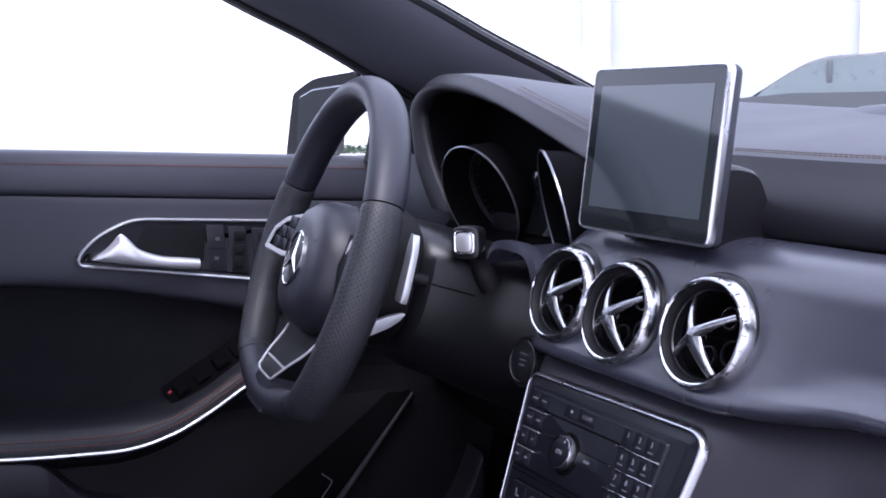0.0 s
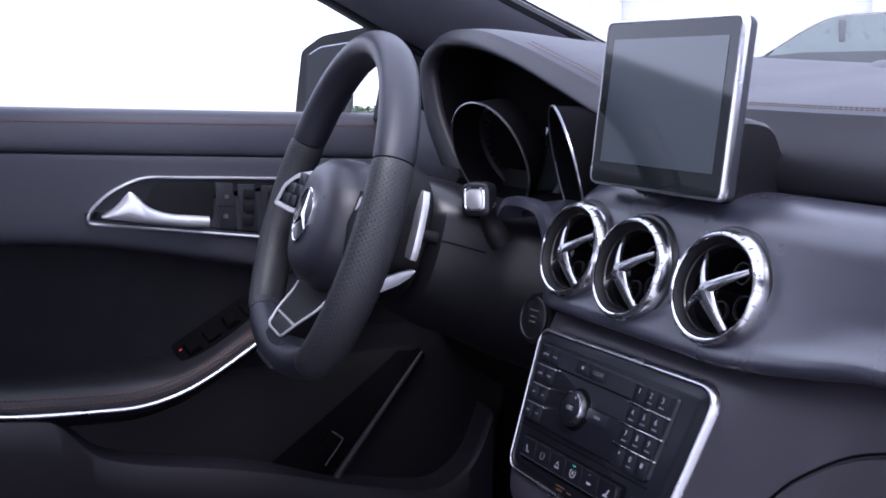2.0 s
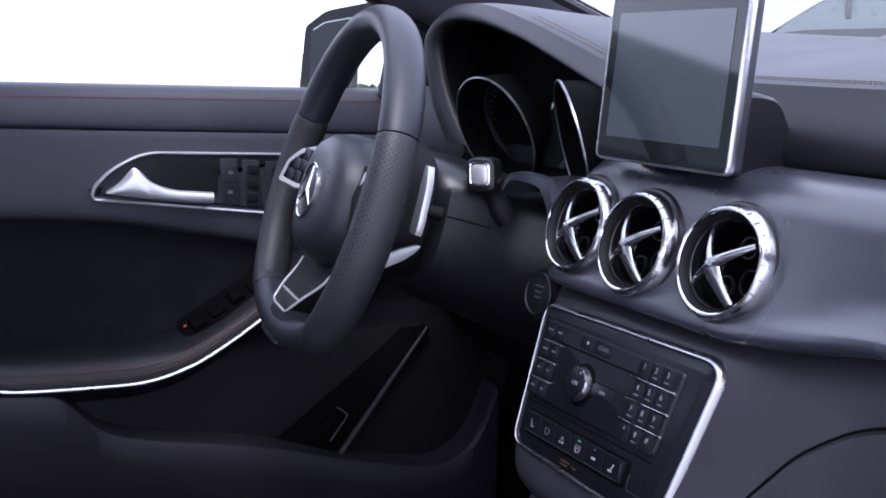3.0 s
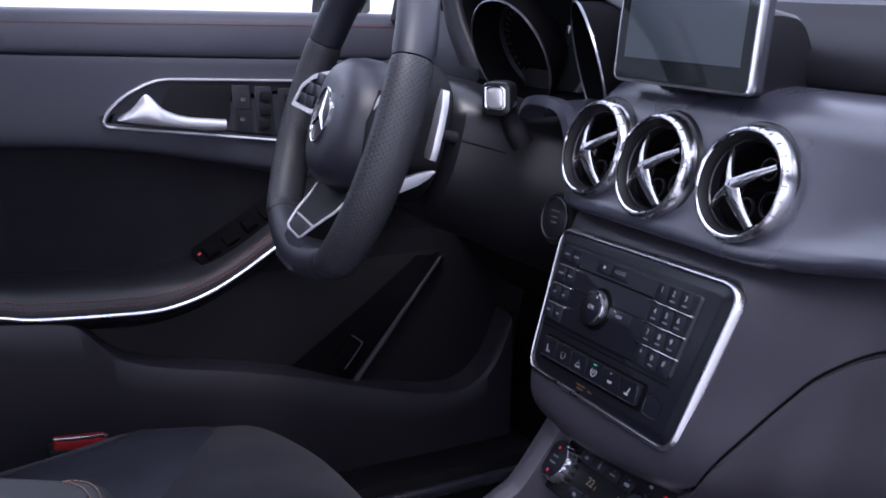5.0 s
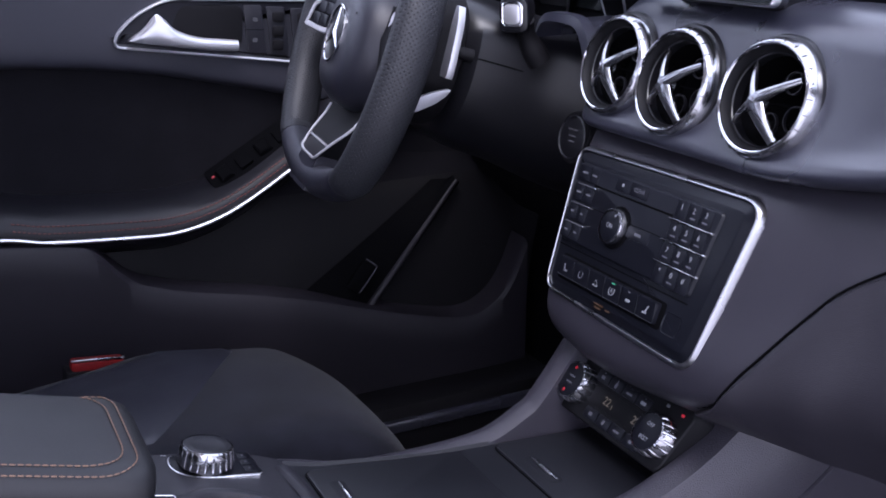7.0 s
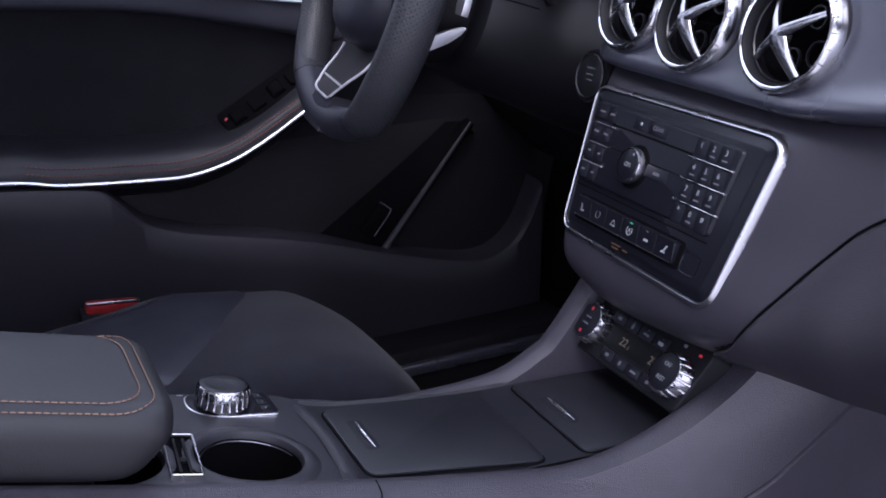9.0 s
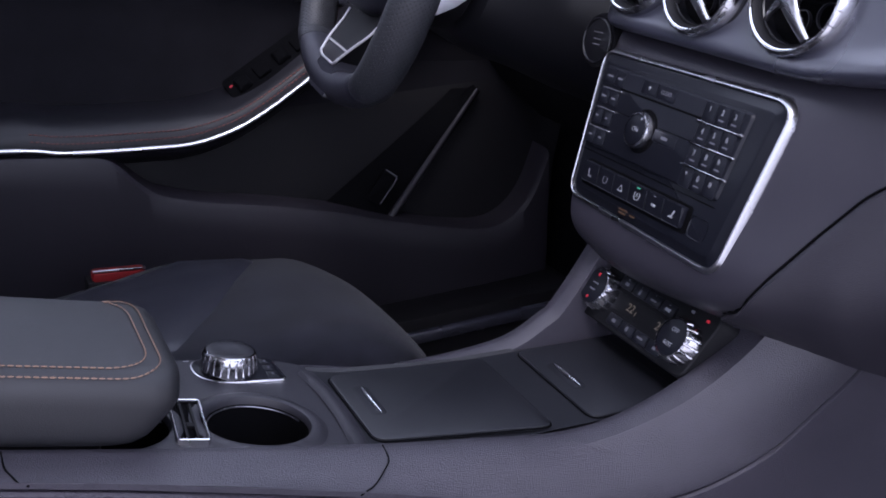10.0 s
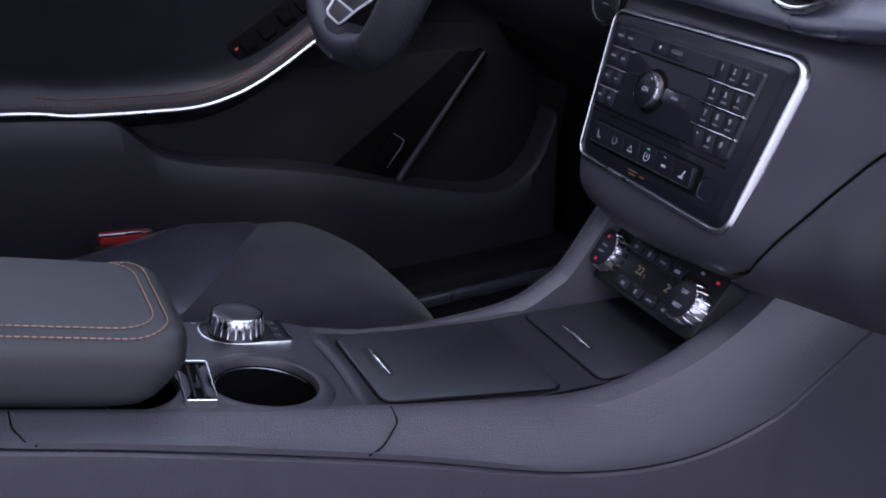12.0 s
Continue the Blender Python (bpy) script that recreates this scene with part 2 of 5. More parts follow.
def stitches(path, length, gap, r, side=(0, 0, 1)):
    """A row of thread stitches along a path, each a small capsule."""
    verts, faces = [], []
    seg = [(b - a).length for a, b in zip(path, path[1:])]
    total = sum(seg)

    def point(s):
        for a, b, g in zip(path, path[1:], seg):
            if s <= g:
                return a.lerp(b, s / g if g else 0)
            s -= g
        return path[-1]
    s = 0.0
    while s + length < total:
        a, b = point(s), point(s + length)
        t = (b - a).normalized()
        u = t.cross(Vector(side)).normalized()
        w = u.cross(t)
        k = len(verts)
        for p, q in ((a, 0.45), (a.lerp(b, 0.25), 1), (a.lerp(b, 0.75), 1), (b, 0.45)):
            for j in range(5):
                h = 2 * math.pi * j / 5
                verts.append(p + (u * math.cos(h) + w * math.sin(h)) * r * q)
        for i in range(3):
            for j in range(5):
                faces.append((k + i * 5 + j, k + i * 5 + (j + 1) % 5, k + i * 5 + 5 + (j + 1) % 5, k + i * 5 + 5 + j))
        faces.append(tuple(k + j for j in range(4, -1, -1)))
        faces.append(tuple(k + 15 + j for j in range(5)))
        s += length + gap
    return verts, [], faces


def words(name, text, size, material, parent, m):
    """Printed characters as a thin mesh."""
    cu = bpy.data.curves.new(name, "FONT")
    cu.body, cu.size, cu.align_x, cu.align_y, cu.extrude = text, size, "CENTER", "CENTER", 0.0001
    tmp = bpy.data.objects.new(name, cu)
    scene.collection.objects.link(tmp)
    me = bpy.data.meshes.new_from_object(tmp.evaluated_get(bpy.context.evaluated_depsgraph_get()))
    bpy.data.objects.remove(tmp)
    me.materials.clear()
    me.materials.append(material)
    ob = new(name, me)
    ob.parent = parent
    ob.matrix_basis = m
    return ob


def at(x, y, z=0.0, turn=0.0):
    return pose(x, y, z, 0, 0, turn)


# ---- ground, building and what stands outside ----
ground = part("ground", block(160, 160, 0.2, 0, (0, 0, -0.1)), ASPHALT)
tagged(ground, "pale concrete forecourt under the car", "ground", kind="structure")

hall = thing("building", "white clad showroom hall with pale panels", "building", pose(-17.7, 23.1, 0, 0, 0, 38))
part("wall", block(32, 0.4, 9.0, 0.02, (5.4, 0.3, 4.5)), PALE, hall)
for i in range(5):
    part("column", block(0.72, 0.3, 9.0, 0.02, (-9.35 + i * 7.1, -0.05, 4.5)), WHITE, hall)
part("roof", block(33, 0.9, 0.5, 0.02, (5.4, 0.2, 9.25)), WHITE, hall)


# unseen wall, added so mirror and screen reflect something dark
side_wall = part("wall_reflected", block(0.3, 9.0, 2.4, 0.02, (-7.2, -5.4, 1.2)), CARPAINT)
tagged(side_wall, "unseen dark wall, added to darken mirror and screen reflections", "wall", kind="structure")


def parked_car():
    car = thing("parked_car", "grey saloon car parked beyond the windscreen", "car", pose(-9.75, 11.35, 0, 0, 0, 41.5))
    side = [(-2.2, 0.35), (-2.25, 0.75), (-1.95, 0.92), (-1.2, 0.98), (1.1, 0.98), (2.0, 0.90), (2.25, 0.70), (2.2, 0.35)]
    loops = [[Vector((x, w * (0.93 if abs(x) > 2 else 1), z)) for x, z in side] for w in (-0.9, -0.88, 0.88, 0.9)]
    part("body", skin(loops, caps=(True, True)), CARPAINT, car)
    roof = [(-1.75, 0.93), (-1.0, 1.38), (-0.4, 1.46), (0.3, 1.44), (1.35, 0.95)]
    s = spline([Vector((x, 0, z)) for x, z in roof], 24)
    part("roof", skin([[p + Vector((0, 0, 0.012)) + Vector((0, w * (0.78 - 0.22 * (p.z - 0.93)), -0.03 * abs(w) ** 3)) for p in s] for w in (-1, -0.9, -0.5, 0, 0.5, 0.9, 1)], closed=False), CARPAINT, car)
    for w in (-1, 1):
        low = [Vector((p.x, w * 0.80, 0.93)) for p in s]
        part("window", skin([low, [p + Vector((0, w * (0.77 - 0.22 * (p.z - 0.93)), -0.04)) for p in s]], closed=False), CARGLASS, car)
        for x in (-0.75, 0.25):
            part("pillar", block(0.07, 0.03, 0.46, 0.01, (x, w * 0.735, 1.15)), CARPAINT, car)
        for x in (-1.4, 1.4):
            wheel = part("wheel", disc(0.33, 0.33, -0.1, 0.1, 28, 0.03), BLACK, car, m=pose(x, w * 0.82, 0.33, 90, 0, 0))
            part("rim", disc(0.22, 0.22, 0.0, 0.112, 20, 0.02), SILVER, wheel)
            part("rim", disc(0.22, 0.22, -0.112, 0.0, 20, 0.02), SILVER, wheel)
    return car


parked_car()

verts, faces = [], []
for j in range(500):
    c = Vector((random.gauss(0, 0.25), random.gauss(0, 0.3), 0.01 + 0.10 * random.random() ** 1.5))
    k = len(verts)
    for q in range(3):
        verts.append(c + Vector([random.uniform(-0.05, 0.05) for _ in range(3)]))
    faces.append((k, k + 1, k + 2))
shrub = part("low_shrub", (verts, [], faces), LEAF, smooth=False, m=pose(-19.5, 7.7, 0, 0, 0, 67))
tagged(shrub, "low dark shrub on the pale forecourt", "shrub", kind="stuff")

# ---- body shell ----
floor = part("floor", block(1.46, 2.6, 0.03, 0, (0, -0.45, 0.185)), CARPET)
tagged(floor, "black carpeted car floor", "floor", kind="structure")

# unseen headliner, added to block the sky's light from above
roof = part("ceiling", loft([[(x, y, z + 0.03 * math.cos(x * 2.2)) for y, z in ((-1.55, 1.33), (-1.3, 1.37), (-0.8, 1.37), (-0.42, 1.31))] for x in (-0.58, -0.3, 0, 0.3, 0.58)], 12, 12, 0.03), LINER)
tagged(roof, "unseen light grey headliner under the roof, added to block light", "ceiling", kind="structure")
# unseen wall; its height keeps rear light out of the fascia's reflections
bulk = part("wall_rear", block(1.4, 0.05, 1.0, 0.02, (0, -1.75, 0.70)), DARK)
tagged(bulk, "unseen dark wall at the cabin rear, added to darken reflections", "wall", kind="structure")
fire = part("wall_front", block(1.46, 0.04, 0.78, 0.02, (0, 0.62, 0.56)), CARPET)
tagged(fire, "black bulkhead behind the footwells", "wall", kind="structure")


def pillar(sx):
    post = thing("pillar", "dark grey trimmed windscreen pillar with black seal", "pillar", kind="structure")
    path = [(0.50, 0.945), (0.337, 1.018), (0.213, 1.073), (0.091, 1.132), (-0.12, 1.222), (-0.42, 1.33)]
    low = [(0.30, 0.93), (0.136, 1.012), (0.085, 1.037), (-0.011, 1.089), (-0.101, 1.131), (-0.34, 1.25), (-0.55, 1.31)]
    a = spline([(sx * 0.60, y, z) for y, z in path], 24)
    b = spline([(sx * 0.675, y, z) for y, z in low], 24)
    rows = []
    for p, q in zip(a, b):
        mid = p.lerp(q, 0.5) + Vector((-sx * 0.012, 0, 0))
        rows.append([p + Vector((sx * 0.03, 0.01, 0)), p, p.lerp(mid, 0.5) + Vector((-sx * 0.006, 0, 0)), mid, q.lerp(mid, 0.4) + Vector((-sx * 0.006, 0, 0)), q, q + Vector((sx * 0.05, 0.0, -0.004))])
    part("trim_panel", skin(rows, closed=False), PILLAR, post)
    part("window_seal", sweep([p + Vector((sx * 0.012, 0.014, 0.004)) for p in a], 0.009, 8), BLACK, post)
    part("frame", sweep([p + Vector((sx * 0.03, 0.026, 0.008)) for p in a], 0.010, 8), DARK, post)
    part("window_seal", sweep([q + Vector((sx * 0.015, 0, -0.004)) for q in b], 0.006, 8), BLACK, post)
    return post


pillar(-1)
# passenger-side pillar is unseen, added to shade the dash and vary reflections
pillar(1)
sail = part("mirror_trim", skin([[Vector((x, y, z)) for y, z in ((0.070, 0.915), (0.26, 0.895), (0.26, 0.96), (0.145, 1.025), (0.102, 1.045))] for x in (-0.705, -0.690)], caps=(True, True)), DARK)
tagged(sail, "black trim triangle at the foot of the windscreen pillar", "trim", kind="structure")
# unseen pillar, added to darken what the radio fascia reflects
rear_post = part("pillar_rear", loft([[(-0.74, -0.70, z0), (-0.70, -0.72, z0), (-0.69, -0.80, z0), (-0.74, -0.92, z0)] for z0 in (0.9, 1.1, 1.25)] + [[(-0.66, -0.72, 1.36), (-0.60, -0.74, 1.37), (-0.60, -0.84, 1.38), (-0.66, -0.96, 1.37)]], 12, 12), DARK)
tagged(rear_post, "unseen dark door pillar behind the driver, added to darken reflections", "pillar", kind="structure")

# ---- dashboard ----
dash = thing("dashboard", "dark grey padded dashboard with rust stitching", "dashboard")
# stations from the driver's end over the instrument hood to the passenger's end:
# opening edge (x, y, z), outer seam (x, y, z), crest height, rear height
STATIONS = [
    ((-0.425, 0.060, 0.868), (-0.530, 0.085, 0.872), 0.880, 0.90),
    ((-0.463, 0.058, 0.915), (-0.545, 0.080, 0.915), 0.925, 0.93),
    ((-0.481, 0.057, 0.955), (-0.548, 0.077, 0.962), 0.965, 0.96),
    ((-0.482, 0.056, 0.988), (-0.538, 0.075, 1.002), 1.000, 0.978),
    ((-0.446, 0.057, 1.008), (-0.480, 0.074, 1.0275), 1.015, 0.984),
    ((-0.380, 0.058, 1.007), (-0.393, 0.074, 1.0275), 1.016, 0.985),
    ((-0.290, 0.060, 0.989), (-0.305, 0.078, 1.0080), 1.003, 0.985),
    ((-0.212, 0.064, 0.963), (-0.228, 0.084, 0.9840), 0.988, 0.982),
    ((-0.135, 0.074, 0.932), (-0.155, 0.100, 0.9580), 0.973, 0.980),
    ((-0.060, 0.086, 0.905), (-0.060, 0.116, 0.9500), 0.965, 0.980),
    ((0.020, 0.092, 0.886), (0.020, 0.120, 0.9480), 0.963, 0.980),
    ((0.160, 0.094, 0.886), (0.160, 0.120, 0.9470), 0.962, 0.979),
    ((0.420, 0.104, 0.890), (0.420, 0.126, 0.9480), 0.962, 0.976),
    ((0.760, 0.120, 0.890), (0.760, 0.140, 0.9480), 0.960, 0.972),
]


def hood_row(o, s, crest, rear):
    o, s = Vector(o), Vector(s)
    out = (s - o).normalized()
    back = Vector((o.x * 0.98 - 0.006, 0.15 if o.x < -0.1 else o.y + 0.02, o.z - 0.012))
    nose = o.lerp(s, 0.35) + Vector((0, -0.012, 0)) + out * 0.001
    brow = o.lerp(s, 0.8) + Vector((0, -0.003, 0)) + out * 0.002
    spread = -0.02 if o.x < -0.44 else 0.0
    return [back, o + Vector((0, 0.022, 0)), o, nose, brow, s, s.lerp(Vector((s.x, 0.2, crest)), 0.3) + Vector((0, 0, 0.003)),
            Vector((s.x + spread, 0.20, crest)), Vector((s.x + spread * 2, 0.33, (crest + rear) / 2)), Vector((s.x + spread * 3, 0.48, rear)), Vector((s.x + spread * 3, 0.74, rear - 0.02))]


part("upper_pad", loft([hood_row(*r)[5:] for r in STATIONS], 110, 34), PAD, dash, "grained dark grey padding above the seam")
# same padding as above the seam, with the face's shade in its colour
part("front_pad", loft([hood_row(*r)[:6] for r in STATIONS], 110, 34), PADSHADE, dash, "padding with a hooded instrument brow, its shade put into the colour")
# near-black sheet over the hood's inner wall, put in for its shade
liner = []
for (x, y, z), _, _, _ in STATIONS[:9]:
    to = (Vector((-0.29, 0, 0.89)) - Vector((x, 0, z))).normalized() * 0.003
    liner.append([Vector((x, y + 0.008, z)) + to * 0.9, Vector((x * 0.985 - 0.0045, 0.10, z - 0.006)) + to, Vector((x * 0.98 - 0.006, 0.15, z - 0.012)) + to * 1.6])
part("hood_shade", loft(liner, 60, 12), VOID, dash, "near-black sheet in the instrument hood, put in for its shade")
seam = spline([Vector(r[1]) + Vector((0, 0.006, 0.0035)) for r in STATIONS[6:]], 160)
part("seam_stitching", stitches(seam, 0.0044, 0.0010, 0.00045), THREAD, dash, "rust coloured seam stitching")
seam2 = [p + Vector((0, 0.006, 0.0012)) for p in seam]
part("seam_stitching", stitches(seam2, 0.0044, 0.0010, 0.00045), THREAD, dash, "rust coloured seam stitching")
# speaker hump in the middle of the top
part("speaker_cover", skin([[Vector((-0.02 + r * 0.16 * math.cos(a / 20 * math.pi), 0.46 + r * 0.09 * math.sin(a / 20 * math.pi), 0.976 + h)) for a in range(40)] for r, h in ((1.15, -0.012), (1.0, 0.0), (0.85, 0.008), (0.5, 0.012), (0.05, 0.013))], caps=(False, True)), PAD, dash)


def pod_row(x):
    """The vent band: from the gully under the padding over the crest to the lower lip."""
    e = max(0.0, abs(x) - 0.16)
    left = max(0.0, -0.10 - x)
    yo = 0.8 * e * e + left * left * 9.0
    up = 0.16 * min(0.12, max(0.0, x - 0.13))
    return [(x, 0.112 + yo * 0.4, 0.872 - left * 0.2), (x, 0.094 + yo * 0.5, 0.884 - left * 0.3), (x, 0.070 + yo, 0.886 - left * 0.35), (x, 0.044 + yo, 0.880 - left * 0.3),
            (x, 0.026 + yo, 0.862 - left * 0.15), (x, 0.012 + yo, 0.825), (x, -0.001 + yo, 0.795 + up * 0.6), (x, -0.0125 + yo, 0.7785 + up), (x, -0.0115 + yo, 0.7690 + up), (x, 0.010 + yo, 0.7620 + up), (x, 0.03 + yo, 0.760 + up)]


VENTS = [(-0.0925, 0.0115, 0.8205, 1), (-0.0030, 0.0095, 0.8175, 2), (0.1050, 0.0105, 0.8195, 5)]
band = loft([pod_row(x) for x in (-0.175, -0.16, -0.14, -0.12, -0.1, -0.04, 0.04, 0.12, 0.16, 0.2, 0.25, 0.32, 0.45, 0.7)], 200, 60)
bmesh.ops.delete(band, geom=[f for f in band.faces if any((f.calc_center_median() - Vector(c[:3])).length < 0.0415 for c in VENTS)], context="FACES")
part("vent_band", band, SOFT, dash, "soft-touch grey band that carries the vents")

# centre stack below the band, flaring into the glove box side
STACK = [
    (-0.128, [(0.05, 0.775), (0.03, 0.74), (0.02, 0.68), (0.00, 0.61), (0.00, 0.56)]),
    (-0.122, [(0.012, 0.775), (0.000, 0.745), (-0.030, 0.68), (-0.055, 0.615), (-0.035, 0.57)]),
    (-0.108, [(0.020, 0.772), (-0.0085, 0.748), (-0.0385, 0.68), (-0.067, 0.610), (-0.045, 0.572)]),
    (0.000, [(0.020, 0.770), (-0.0085, 0.748), (-0.0385, 0.68), (-0.069, 0.604), (-0.050, 0.575)]),
    (0.090, [(0.020, 0.772), (-0.0085, 0.748), (-0.0385, 0.68), (-0.067, 0.610), (-0.040, 0.579)]),
    (0.120, [(0.020, 0.772), (-0.0085, 0.748), (-0.0385, 0.68), (-0.064, 0.614), (-0.026, 0.579)]),
    (0.150, [(0.022, 0.775), (-0.0055, 0.748), (-0.033, 0.68), (-0.055, 0.620), (-0.018, 0.580)]),
    (0.200, [(0.028, 0.779), (0.006, 0.752), (-0.016, 0.69), (-0.034, 0.632), (-0.004, 0.580)]),
    (0.300, [(0.042, 0.788), (0.024, 0.760), (0.008, 0.70), (-0.008, 0.64), (0.020, 0.582)]),
    (0.700, [(0.05, 0.800), (0.05, 0.770), (0.04, 0.70), (0.02, 0.64), (0.05, 0.585)]),
]
part("lower_dash", loft([[(x + (0.17 * (0.77 - z) if x < -0.1 else 0.0), y, z) for y, z in prof] for x, prof in STACK], 80, 34), STACKMAT, dash, "smooth dark centre stack")
# glove box panel: proud of the stack beyond its curved gap
GLOVE = spline([(0.112, 0.592), (0.138, 0.608), (0.160, 0.640), (0.185, 0.680), (0.212, 0.712), (0.26, 0.738), (0.36, 0.752), (0.5, 0.756), (0.7, 0.758)], 44)


_rows = [spline([(x, y, z) for y, z in prof], 34) for x, prof in STACK]
SURF = np.array([q for i in range(34) for q in spline([r[i] for r in _rows], 160)])


def stack_y(x, z):
    d = (SURF[:, 0] - x) ** 2 + (SURF[:, 2] - z) ** 2
    k = np.argpartition(d, 6)[:6]
    w = 1.0 / (d[k] + 1e-7)
    return float((SURF[k, 1] * w).sum() / w.sum())


rows = []
for p in GLOVE:
    zs = [p[1] + (0.582 - p[1]) * k / 10 for k in range(11)]
    edge = Vector((p[0], stack_y(p[0], p[1]) + 0.004, p[1]))
    rows.append([edge, edge + Vector((0, -0.007, -0.001))] + [Vector((p[0], stack_y(p[0], z) - 0.005 - 0.003 * (k > 0), z - 0.002)) for k, z in enumerate(zs)])
part("glove_box_panel", skin(rows, closed=False), GLOVEBOX, dash, "dark glove box panel with a curved gap")
part("glove_gap", sweep([Vector((q[0] - 0.0012, stack_y(q[0], q[1]) - 0.0012, q[1] + 0.0012)) for q in GLOVE[:34]], 0.0010, 6), VOID, dash)
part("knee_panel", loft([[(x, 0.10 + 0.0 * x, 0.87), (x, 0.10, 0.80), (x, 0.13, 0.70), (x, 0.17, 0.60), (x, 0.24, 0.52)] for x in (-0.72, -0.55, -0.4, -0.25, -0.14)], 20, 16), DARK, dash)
part("end_panel", loft([[(-0.50, 0.10, 0.90), (-0.50, 0.10, 0.84), (-0.50, 0.12, 0.78)], [(-0.58, 0.09, 0.93), (-0.58, 0.08, 0.85), (-0.58, 0.11, 0.77)], [(-0.70, 0.09, 0.93), (-0.70, 0.08, 0.85), (-0.70, 0.11, 0.77)]], 12, 12), PAD, dash)

cowl = thing("windscreen_cowl", "black cowl strip at the foot of the windscreen", "trim", kind="structure")
part("strip", block(0.8, 0.10, 0.03, 0.008, (0.26, 0.76, 0.966)), BLACK, cowl)
part("wiper_stub", disc(0.02, 0.012, 0, 0.02, 16, 0.004), BLACK, cowl, m=at(0.02, 0.76, 0.976))

# ---- instruments ----
DIMMARK = surface("unlit_dial_print", (0.018, 0.018, 0.021), 0.6, vary=0.03)
cluster = thing("instrument_cluster", "dark twin-dial instrument cluster with thin chrome rings", "gauge")
# backing and tubes near black: shade under the hood is in the colour
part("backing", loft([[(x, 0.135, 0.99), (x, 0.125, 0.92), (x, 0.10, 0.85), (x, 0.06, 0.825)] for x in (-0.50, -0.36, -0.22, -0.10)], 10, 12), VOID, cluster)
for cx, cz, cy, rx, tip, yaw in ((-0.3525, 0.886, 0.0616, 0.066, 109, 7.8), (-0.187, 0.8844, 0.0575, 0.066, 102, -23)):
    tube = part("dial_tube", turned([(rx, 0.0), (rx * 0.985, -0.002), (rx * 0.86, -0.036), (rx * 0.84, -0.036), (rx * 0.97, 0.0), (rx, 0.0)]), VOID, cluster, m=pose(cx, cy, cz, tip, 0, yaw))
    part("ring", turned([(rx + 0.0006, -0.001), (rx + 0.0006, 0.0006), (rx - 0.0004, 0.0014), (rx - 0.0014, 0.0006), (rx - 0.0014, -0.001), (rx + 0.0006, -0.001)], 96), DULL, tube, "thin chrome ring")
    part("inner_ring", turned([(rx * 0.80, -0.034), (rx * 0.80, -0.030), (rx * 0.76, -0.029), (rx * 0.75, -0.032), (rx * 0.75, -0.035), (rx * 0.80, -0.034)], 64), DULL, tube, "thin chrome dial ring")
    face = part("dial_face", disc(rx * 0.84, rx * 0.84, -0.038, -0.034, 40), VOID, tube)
    for k in range(25):
        a = radians(225 - k * 270 / 24)
        part("mark", block(0.0012, 0.008 if k % 2 == 0 else 0.004, 0.001, 0), DIMMARK, face, m=pose(rx * 0.66 * math.cos(a), rx * 0.66 * math.sin(a), -0.0335, 0, 0, math.degrees(a) - 90))
part("centre_display", plate(rounded(rect(0.055, 0.07), 0.006), 0, 0.003), GLASS, cluster, m=basis((-0.285, 0.105, 0.885), (1, 0, 0), (0, 0.2, 1)))
arch = [(-0.248, 0.836), (-0.243, 0.846), (-0.233, 0.8545), (-0.220, 0.8585), (-0.193, 0.859), (-0.173, 0.8575), (-0.161, 0.852), (-0.152, 0.838), (-0.147, 0.818)]
arch_in = [(-0.246, 0.832), (-0.240, 0.840), (-0.231, 0.8475), (-0.219, 0.8505), (-0.193, 0.8505), (-0.177, 0.849), (-0.168, 0.845), (-0.160, 0.833), (-0.155, 0.818)]
part("cowl_step", skin([spline([(x, y, z) for x, z in a], 40) for a, y in ((arch, 0.022), (arch, 0.016), (arch, 0.012), (arch_in, 0.010), (arch_in, 0.014), (arch_in, 0.08))], closed=False), SOFT, cluster)

# ---- display screen on the dashboard ----
SCR = basis((0.0, 0.027, 0.955), (1, 0, 0), (0, 0.02, 0.137))
screen = thing("display_screen", "upright tablet-like display with silver frame, switched off", "screen", SCR)
outer = rounded(rect(0.178, 0.143, 0.001, 0), 0.009, 6)
part("housing", skin([lift(shrink(outer, 0.012), -0.0175), lift(shrink(outer, 0.003), -0.0165), lift(shrink(outer, 0.0008), -0.013), lift(shrink(outer, 0.0006), -0.006)], caps=(True, True)), PAD, screen)
part("frame", skin([lift(shrink(outer, 0.0006), -0.008), lift(outer, -0.0072), lift(outer, -0.0030), lift(shrink(outer, 0.0012), -0.0006), lift(shrink(outer, 0.0022), -0.0004), lift(shrink(outer, 0.0026), -0.003)]), SATIN, screen, "polished silver frame")
part("glass", skin([lift(shrink(outer, 0.0024), -0.0035), lift(shrink(outer, 0.0026), -0.0010)], caps=(True, True)), GLASS, screen, "black glass front", smooth=False)
part("picture_area", skin([lift(rounded(rect(0.150, 0.106, 0.001, 0.002), 0.001, 2), -0.002), lift(rounded(rect(0.150, 0.106, 0.001, 0.002), 0.001, 2), -0.0006)], caps=(True, True)), LCD, screen, "unlit picture area, some reflected brightness put into its colour", smooth=False)
foot_side = [(0.040, 0.925), (0.050, 0.944), (0.072, 0.9435), (0.087, 0.936), (0.098, 0.914), (0.112, 0.886), (0.095, 0.873), (0.05, 0.873), (0.038, 0.89)]
s = spline([Vector((0, y, z)) for y, z in foot_side], 40, closed=True)
mid = Vector((0, 0.075, 0.90))
INV = SCR.inverted()
